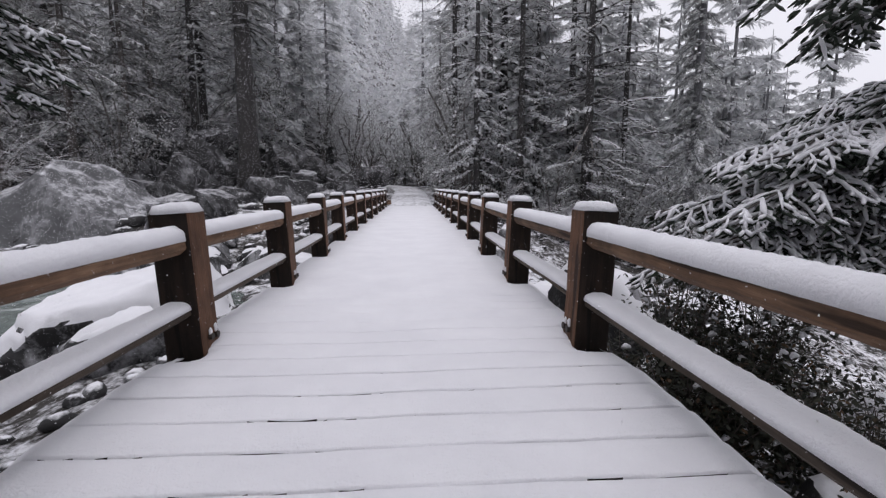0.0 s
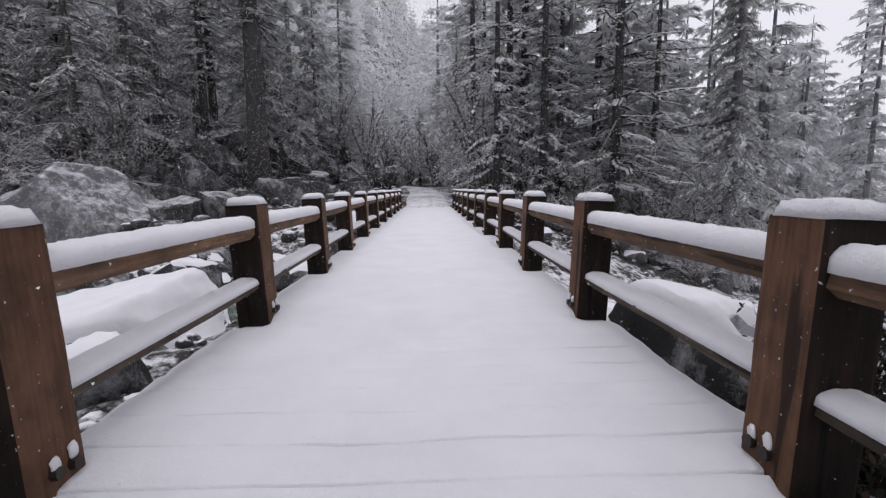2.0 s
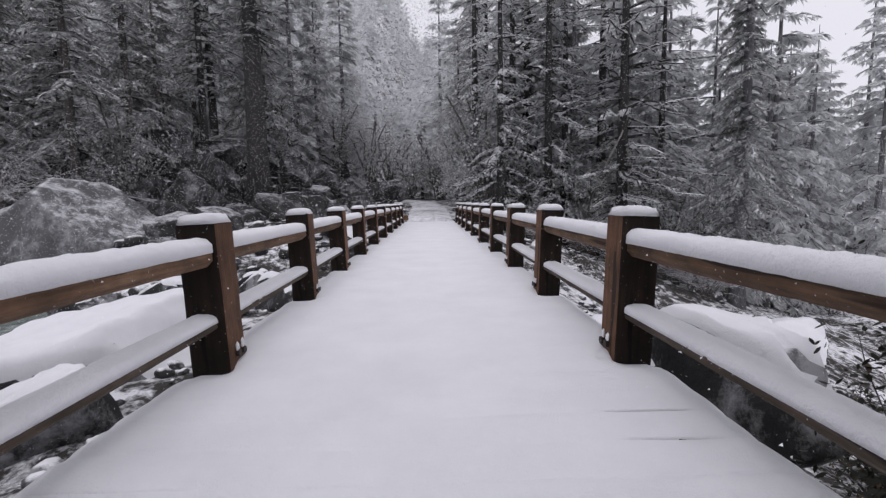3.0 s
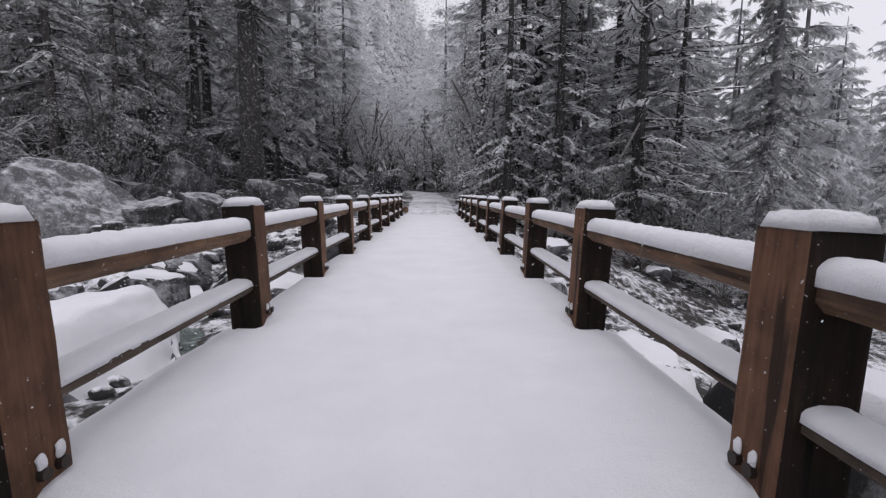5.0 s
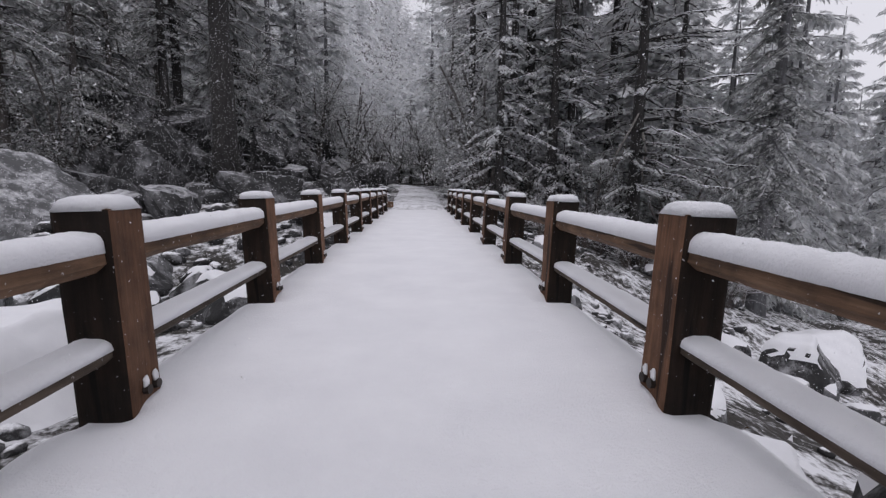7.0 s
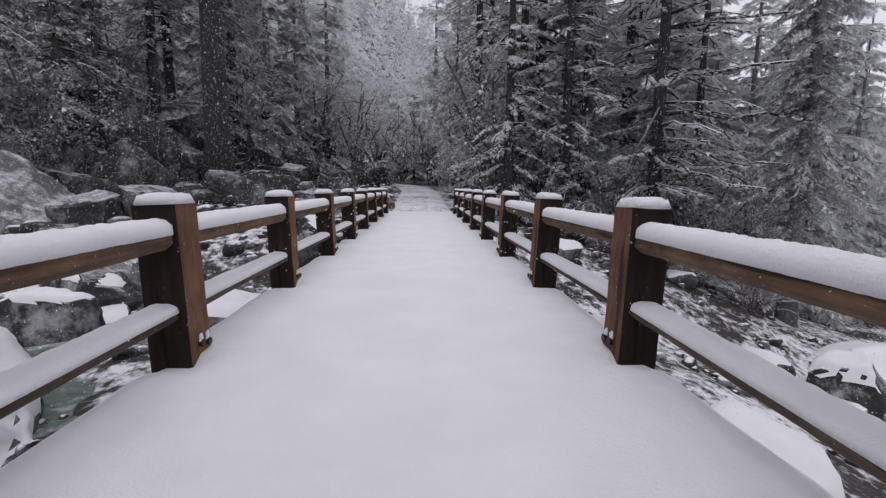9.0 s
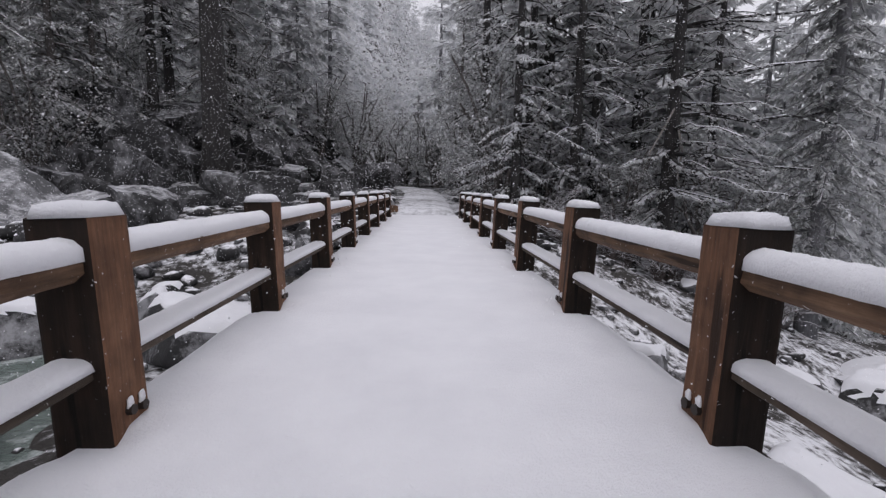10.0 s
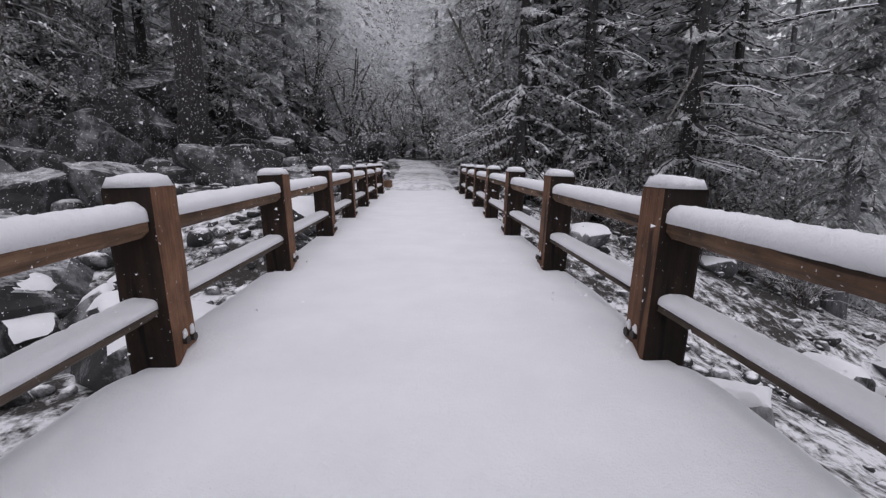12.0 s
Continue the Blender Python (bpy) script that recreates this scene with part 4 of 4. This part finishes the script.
for x, y, k in ((6.8, 40.5, 3), (10.6, 39.0, 3), (8.4, 42.5, 2), (14.2, 41.0, 3), (11.6, 45.5, 2), (5.6, 47.5, 3), (16.4, 44.5, 3), (7.6, 52, 1), (13.0, 51, 1), (3.9, 41.5, 3), (18.2, 39.0, 3),
                (-25.0, 36.6, 1), (-28.6, 41.0, 0), (-20.6, 48.6, 2), (-31.5, 44.5, 2), (-22.4, 42.8, 1), (-34.5, 36.0, 1)):
    plant(PINES[k], x, y, tr.uniform(0.9, 1.15), tr.uniform(0, 360), tr.uniform(0.95, 1.15))
for x, y in ((-22, 37), (-26, 40), (-11.5, 61), (1.2, 61), (-2.6, 63.5), (3.4, 55), (-18, 54), (-30, 35), (-7.5, 62), (-22, 47), (-9, 72), (6.2, 41), (10.5, 40), (3.6, 49), (15.5, 39), (-2.5, 68), (-35, 37), (1.8, 63), (12, 47), (-27, 52), (-13, 66), (18.5, 38), (4.4, 38.6), (7.4, 39.6), (9.6, 43.4), (13.6, 40.8), (17.2, 36.2), (20.4, 40.2), (23.6, 38.4), (11.6, 36.8), (-15.6, 57.5), (-5.4, 66.5)):
    plant(OAKS[tr.randrange(2)], x, y, tr.uniform(0.8, 1.25), tr.uniform(0, 360), 1.0)

# unseen trees added behind the near end of the bridge to shade its deck
for x, y, k in ((-7.5, -4.5, 0), (7.8, -5.5, 0), (-6.4, -11.5, 0), (6.6, -12.5, 0), (-11.5, -1.0, 0), (11.5, -2.0, 1), (-12, -14, 1), (12.5, -14, 0), (-6.8, -19, 0), (7, -20, 0), (-9.5, -27, 0), (10.0, -26, 1), (-18, -22, 1), (21, -23, 0), (-5.2, -38, 2), (5.6, -39, 0), (-24, -31, 0), (26, -32, 1), (-14, -36, 1), (15, -40, 0)):
    plant(PINES[k], x, y, tr.uniform(0.8, 1.0), tr.uniform(0, 360), 1.0)

# bare bushes at the forest's edge
for sd, (h, n) in enumerate(((2.6, 26), (2.0, 24), (3.2, 28))):
    tw, sn = brush_meshes(60 + sd, h, n)
    for q in range(13):
        if q < 6:
            x, y = tr.uniform(6.0, 20), tr.uniform(33, 41)
        elif q < 8:
            x, y = tr.uniform(13, 22), tr.uniform(31, 37)
        else:
            x, y = tr.uniform(-34, -19), tr.uniform(36, 50)
        b = empty("brush", pose(x, y, ground_z(x, y) - 0.05, 0, 0, tr.uniform(0, 360)), "leafless bush of arching twigs lined with snow", "bush", "bare bushes")
        put("twig_tangle", tw, b, kind="stuff")
        put("snow_load", sn, b, label="snow lying along the twigs", kind="stuff")
for sd, (x, y, h) in enumerate(((-26.5, 30.5, 6.5), (-30.5, 33.0, 7.5), (-24.5, 35.5, 5.5))):
    tw, sn = brush_meshes(80 + sd, h, 34)
    b = empty("brush", pose(x, y, ground_z(x, y) - 0.05, 0, 0, 50 * sd), "tall leafless reddish bush behind the huge boulder", "bush", "bare bushes")
    put("twig_tangle", tw, b, kind="stuff")
    put("snow_load", sn, b, label="snow lying along the twigs", kind="stuff")
for p in PINES + FAR + OAKS:
    for o in (*p.children, p):
        bpy.data.objects.remove(o)

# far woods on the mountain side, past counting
# mist over the far slope, mixed into the needle colour
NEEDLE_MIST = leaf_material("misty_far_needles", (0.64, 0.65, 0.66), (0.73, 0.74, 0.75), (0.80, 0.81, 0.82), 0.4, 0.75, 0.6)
wr = random.Random(31)
wv, wf = [], []
for _ in range(1700):
    y = wr.uniform(96, 290)
    x = wr.uniform(-0.95 * y, 0.95 * y)
    if x > 0.42 * y and y < 200:
        continue
    h, R = wr.uniform(13, 24), wr.uniform(2.2, 3.6)
    z = ground_z(x, y)
    for w_ in range(9):
        u = w_ / 9
        for b in range(6):
            az = wr.uniform(0, 6.28)
            L = R * (1 - u) ** 0.8 * wr.uniform(0.7, 1.2) + 0.3
            d = Vector((math.cos(az), math.sin(az), wr.uniform(-0.5, 0.0)))
            o = len(wv)
            wv.extend(diamond(Vector((x, y, z + h * (0.06 + 0.94 * u))), d, Vector((-d.y, d.x, 0)), L, 0.34 * L, 0.25 * L))
            wf.append((o, o + 1, o + 2, o + 3))
ob = put("far_woods", mesh_of("far_woods", wv, wf, NEEDLE_MIST), label="snowy conifer woods on the mountain side, paled by painted mist", kind="stuff")
tagged(ob, category="forest")

# ---------------- near firs ----------------
def bough_meshes(start, end, seed, sag=0.25, snow=1.0, thick=0.023):
    """A fir bough: limb, side branchlets with short fingers of needles, and the snow that lies on them."""
    r = random.Random(seed)
    a, b = Vector(start), Vector(end)
    L = (b - a).length
    n = 7
    pts = [a.lerp(b, i / n) + Vector((0, 0, L * sag * math.sin(math.pi * (i / n) ** 0.8) * 0.6)) + 0.03 * L * Vector((r.uniform(-1, 1), r.uniform(-1, 1), r.uniform(-0.5, 0.5))) * (0 < i < n) for i in range(n + 1)]
    wood, green, white = [tube(pts, [0.034 - 0.004 * i for i in range(n + 1)], 5)], [], []
    spikes = ([], [])

    def finger(p, d, ln, snowy):
        q = p + d * ln
        green.append(tube([p, p.lerp(q, 0.55), q], [0.012, 0.017, 0.005], 3, False))
        side = d.cross(Vector((0.1, 0.05, 1))).normalized()
        for _ in range(4):
            c = p.lerp(q, r.uniform(0.1, 1.0))
            out = (side * r.choice((-1, 1)) * r.uniform(0.4, 1) + d * 0.7 + Vector((0, 0, r.uniform(-0.6, 0.3)))).normalized()
            w = out.cross(Vector((r.uniform(-1, 1), 0.3, 1))).normalized() * 0.004
            o = len(spikes[0])
            spikes[0].extend((c - w, c + w, c + out * r.uniform(0.022, 0.036)))
            spikes[1].append((o, o + 1, o + 2))
        if snowy:
            rad = thick * r.uniform(0.55, 0.95)
            up = Vector((0, 0, 0.012 + 0.5 * rad))
            white.append(tube([p.lerp(q, t) + up + Vector((0, 0, r.uniform(-0.004, 0.004))) for t in (0.08, 0.4, 0.75, 1.0)], [rad * k for k in (0.55, 1.0, 1.05, 0.45)], 5))

    s_ = 0.22 * L
    while s_ < L:
        t = s_ / L
        q = t * n
        i = min(n - 1, int(q))
        p = pts[i].lerp(pts[i + 1], q - i)
        d = (pts[i + 1] - pts[i]).normalized()
        for sg in (-1, 1):
            side = d.cross(Vector((0, 0, 1))).normalized() * sg
            bl = (0.85 * (1 - t) + 0.22) * r.uniform(0.6, 1.1)
            bd = (d * 0.75 + side * r.uniform(0.5, 0.9) + Vector((0, 0, r.uniform(-0.35, 0.02)))).normalized()
            m = max(2, int(bl / 0.072))
            curl = side * r.uniform(-0.3, 0.3) * bl
            ends = [p + bd * bl * k / m + curl * (k / m) ** 2 - Vector((0, 0, r.uniform(0.1, 0.4) * bl * (k / m) ** 2)) for k in range(m + 1)]
            wood.append(tube([ends[0], ends[m // 2], ends[-1]], [0.009, 0.007, 0.004], 3, False))
            loaded = r.random() < 0.8 * snow
            if loaded:
                rad = thick * r.uniform(0.7, 1.1)
                white.append(tube([q_ + Vector((0, 0, 0.010 + 0.6 * rad + r.uniform(-0.004, 0.006))) for q_ in ends], [rad * r.uniform(0.5, 1.4) * (0.5 if k in (0, m) else 1.0) for k in range(m + 1)], 5))
            for k in range(1, m + 1):
                for g in (-1, 1):
                    if r.random() < 0.12:
                        continue
                    s2 = bd.cross(Vector((0, 0, 1))).normalized() * g
                    fd = (bd * 0.8 + s2 * 0.6 + Vector((0, 0, r.uniform(-0.4, 0.0)))).normalized()
                    finger(ends[k], fd, r.uniform(0.07, 0.15), loaded and r.random() < 0.55)
                finger(ends[k - 1], (ends[k] - ends[k - 1]).normalized(), bl / m * 1.1, False)
        s_ += r.uniform(0.11, 0.19)
    gv, gf = join(green)
    o = len(gv)
    gv.extend(spikes[0])
    gf.extend(tuple(k + o for k in f) for f in spikes[1])
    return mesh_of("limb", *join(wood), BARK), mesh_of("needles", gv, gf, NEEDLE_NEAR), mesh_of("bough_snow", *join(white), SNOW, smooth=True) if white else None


def near_fir(x, y, height, boughs, label, seed, snow=1.0):
    base = empty("fir_tree", pose(x, y, ground_z(x, y), 0, 0, 0), label, "tree")
    z0 = ground_z(x, y)
    pts = [Vector((0.1 * math.sin(i), 0.1 * math.cos(2 * i), height * i / 7 - 0.3)) for i in range(8)]
    put("trunk", mesh_of("trunk", *tube(pts, [0.26 * (1 - 0.11 * i) for i in range(8)], 10), BARK, smooth=True), base)
    for k, (h, end, sag, sn) in enumerate(boughs):
        ms = bough_meshes((0, 0, h - z0), (end[0] - x, end[1] - y, end[2] - z0), seed + k, sag, sn)
        limb = put("bough", ms[0], base)
        put("needles", ms[1], limb, kind="stuff")
        if ms[2]:
            put("snow_load", ms[2], limb, label="thick rolls of fresh snow", kind="stuff")
    return base


fr = random.Random(3)
low = []
for k in range(46):
    # tips of the low boughs: a dome towards the railing and a second tier behind it
    x, y = fr.uniform(2.8, 5.3), fr.uniform(3.9, 5.8)
    top = float(np.interp(x, (2.8, 3.25, 4.4, 4.7, 5.4), (1.05, 1.62, 1.80, 2.20, 2.50)))
    z = top - (0.0 if k % 3 == 0 else fr.uniform(0.1, 1.0) * (top - 0.35)) - 0.08
    low.append((z + fr.uniform(0.1, 0.35), (x, y, z), fr.uniform(0.1, 0.2), 1.35))
low += [(3.9, (3.2, 4.1, 2.95), 0.15, 0.3), (3.8, (3.5, 4.0, 2.72), 0.15, 0.3), (3.7, (3.7, 4.25, 2.55), 0.15, 0.2), (4.2, (3.8, 3.9, 2.95), 0.15, 0.2), (3.9, (4.1, 4.4, 2.7), 0.15, 0.2)]
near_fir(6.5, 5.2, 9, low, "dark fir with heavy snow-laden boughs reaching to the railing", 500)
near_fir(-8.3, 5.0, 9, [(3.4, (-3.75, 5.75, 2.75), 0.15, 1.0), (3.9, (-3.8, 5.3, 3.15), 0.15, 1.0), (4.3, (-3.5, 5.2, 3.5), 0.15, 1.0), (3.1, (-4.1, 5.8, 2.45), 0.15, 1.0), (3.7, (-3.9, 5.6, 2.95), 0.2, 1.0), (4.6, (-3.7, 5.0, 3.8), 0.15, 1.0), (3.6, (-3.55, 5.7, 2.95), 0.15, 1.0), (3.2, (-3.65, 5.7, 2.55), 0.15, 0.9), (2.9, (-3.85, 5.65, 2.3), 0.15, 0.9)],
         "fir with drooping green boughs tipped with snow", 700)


def shrub(x, y, h, R, n, seed, label):
    """Leafy evergreen shrub: stems from one foot, oval leaves along the twigs, snow caught in it."""
    r = random.Random(seed)
    base = empty("leafy_shrub", pose(x, y, ground_z(x, y) - 0.05, 0, 0, 0), label, "shrub", "leafy shrubs")
    wood, lv, lf, white = [], [], [], []
    for _ in range(n):
        az, out = r.uniform(0, 6.28), R * r.uniform(0.3, 1.0)
        top = h * r.uniform(0.45, 1.0)
        d = Vector((math.cos(az), math.sin(az), 0))
        pts = [d * out * t ** 1.3 + Vector((0, 0, top * (1.25 * t - 0.25 * t * t))) + 0.12 * R * Vector((r.uniform(-1, 1), r.uniform(-1, 1), r.uniform(-1, 1))) * t for t in (0, 0.3, 0.6, 0.85, 1.0)]
        wood.append(tube(pts, [0.014, 0.011, 0.008, 0.006, 0.003], 3, False))
        for _ in range(48):
            i = r.choice((1, 2, 2, 3, 3))
            p = pts[i].lerp(pts[i + 1], r.random()) + 0.16 * Vector((r.gauss(0, 1), r.gauss(0, 1), r.gauss(0, 0.8)))
            ax = (d * 0.4 + Vector((r.uniform(-1, 1), r.uniform(-1, 1), r.uniform(-0.8, 0.4)))).normalized()
            sd = ax.cross(Vector((r.uniform(-0.6, 0.6), r.uniform(-0.6, 0.6), 1))).normalized()
            ln = r.uniform(0.055, 0.105)
            o = len(lv)
            m1, m2 = p + ax * ln * 0.35, p + ax * ln * 0.7
            lv.extend((p, m1 + sd * ln * 0.24, m2 + sd * ln * 0.2, p + ax * ln, m2 - sd * ln * 0.2, m1 - sd * ln * 0.24))
            lf.append((o, o + 1, o + 2, o + 3, o + 4, o + 5))
        if r.random() < 0.6:
            p = pts[r.choice((2, 3, 4))]
            q = p + Vector((r.uniform(-0.1, 0.1), r.uniform(-0.1, 0.1), 0.0))
            white.append(tube([q + Vector((0, 0, 0.01)), q + Vector((0.05, 0.02, 0.03)), q + Vector((0.11, 0.03, 0.01))], [0.02, 0.035, 0.014], 5))
    put("stem_tangle", mesh_of("stems", *join(wood), TWIG), base, kind="stuff")
    put("leaves", mesh_of("leaves", lv, lf, LEAF), base, kind="stuff")
    put("snow_load", mesh_of("shrub_snow", *join(white), SNOW, smooth=True), base, label="clots of snow caught in the leaves", kind="stuff")


LEAFY = "dark leafy evergreen shrub flecked with snow beside the bridge"
for k, (x, y, h, R, n) in enumerate(((3.4, 5.0, 2.2, 1.1, 110), (4.5, 6.0, 2.4, 1.3, 100), (5.0, 4.4, 2.2, 1.3, 100), (3.4, 6.4, 1.4, 0.9, 60), (4.9, 3.3, 1.4, 1.0, 60), (6.4, 7.0, 2.0, 1.4, 80), (7.5, 9.5, 1.6, 1.4, 70), (9, 12, 1.8, 1.5, 70), (-4.0, 3.0, 0.8, 0.8, 30), (3.3, 12.6, 1.2, 0.9, 45), (4.0, 6.4, 3.6, 0.8, 46), (4.9, 6.0, 3.8, 0.8, 40))):
    shrub(x, y, h, R, n, 900 + k, LEAFY)

# falling snow: a thick flurry over the river and the forest's edge, thinner over the walkway; enlarged far flakes serve
# as haze
fl = np.random.RandomState(8)
# n_far: outsized flakes beyond 48 m, added as haze before the woods
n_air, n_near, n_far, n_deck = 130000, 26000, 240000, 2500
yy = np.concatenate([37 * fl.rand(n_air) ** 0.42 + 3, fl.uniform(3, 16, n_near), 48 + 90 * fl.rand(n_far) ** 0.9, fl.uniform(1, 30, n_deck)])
n = len(yy)
xx = (fl.rand(n) * 2 - 1) * (0.95 * yy + 2)
zz = fl.rand(n) * np.where(xx > 0.5 * yy, 0.12 * yy + 4, 0.5 * yy + 4) - 3
# beyond 14 m flakes grow with distance to suit the camera's view
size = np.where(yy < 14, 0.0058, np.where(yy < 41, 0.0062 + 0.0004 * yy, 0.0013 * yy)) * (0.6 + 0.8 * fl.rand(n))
keep = (zz > hill(xx, yy) + 0.3) & ~((np.abs(xx) < 2.6) & (zz < 2.4) & (yy < 33))
keep &= (yy < 41) | (xx < 0.42 * yy)
xx[-n_deck:] = np.sign(fl.rand(n_deck) - 0.5) * fl.uniform(0.7, 2.5, n_deck)
zz[-n_deck:] = fl.uniform(0.1, 2.4, n_deck)
keep[-n_deck:] = True
xx, yy, zz, size = xx[keep], yy[keep], zz[keep], size[keep]
n = len(xx)
mid = np.stack([xx, yy, zz], 1)
u = fl.normal(size=(n, 3))
u /= np.linalg.norm(u, axis=1)[:, None]
v = np.cross(u, fl.normal(size=(n, 3)))
v /= np.linalg.norm(v, axis=1)[:, None]
k = size[:, None]
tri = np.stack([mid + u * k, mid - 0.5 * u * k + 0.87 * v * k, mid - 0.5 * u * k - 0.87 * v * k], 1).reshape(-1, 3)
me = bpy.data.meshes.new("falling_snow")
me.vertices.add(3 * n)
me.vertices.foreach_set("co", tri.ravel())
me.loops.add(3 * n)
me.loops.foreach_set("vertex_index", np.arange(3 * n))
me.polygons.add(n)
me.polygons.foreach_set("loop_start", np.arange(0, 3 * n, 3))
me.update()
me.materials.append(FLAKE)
ob = put("falling_snow", me, label="falling snowflakes, with oversized far flakes added as haze", kind="stuff")
tagged(ob, category="snow")

# deck planks
bm = bmesh.new()
box(bm, -HALF - 0.01, HALF + 0.01, -PLANK / 2 + 0.001, PLANK / 2 - 0.001, -0.19, -0.125, 0.0)
PLANK_MESH = bm_mesh("plank", bm, WOOD_DECK)
for j in range(int(START / PLANK) + 1, int(END / PLANK)):
    put("plank", PLANK_MESH, deck, pose(0, (j + 0.5) * PLANK + JOINT, 0.002 * (j % 3)))
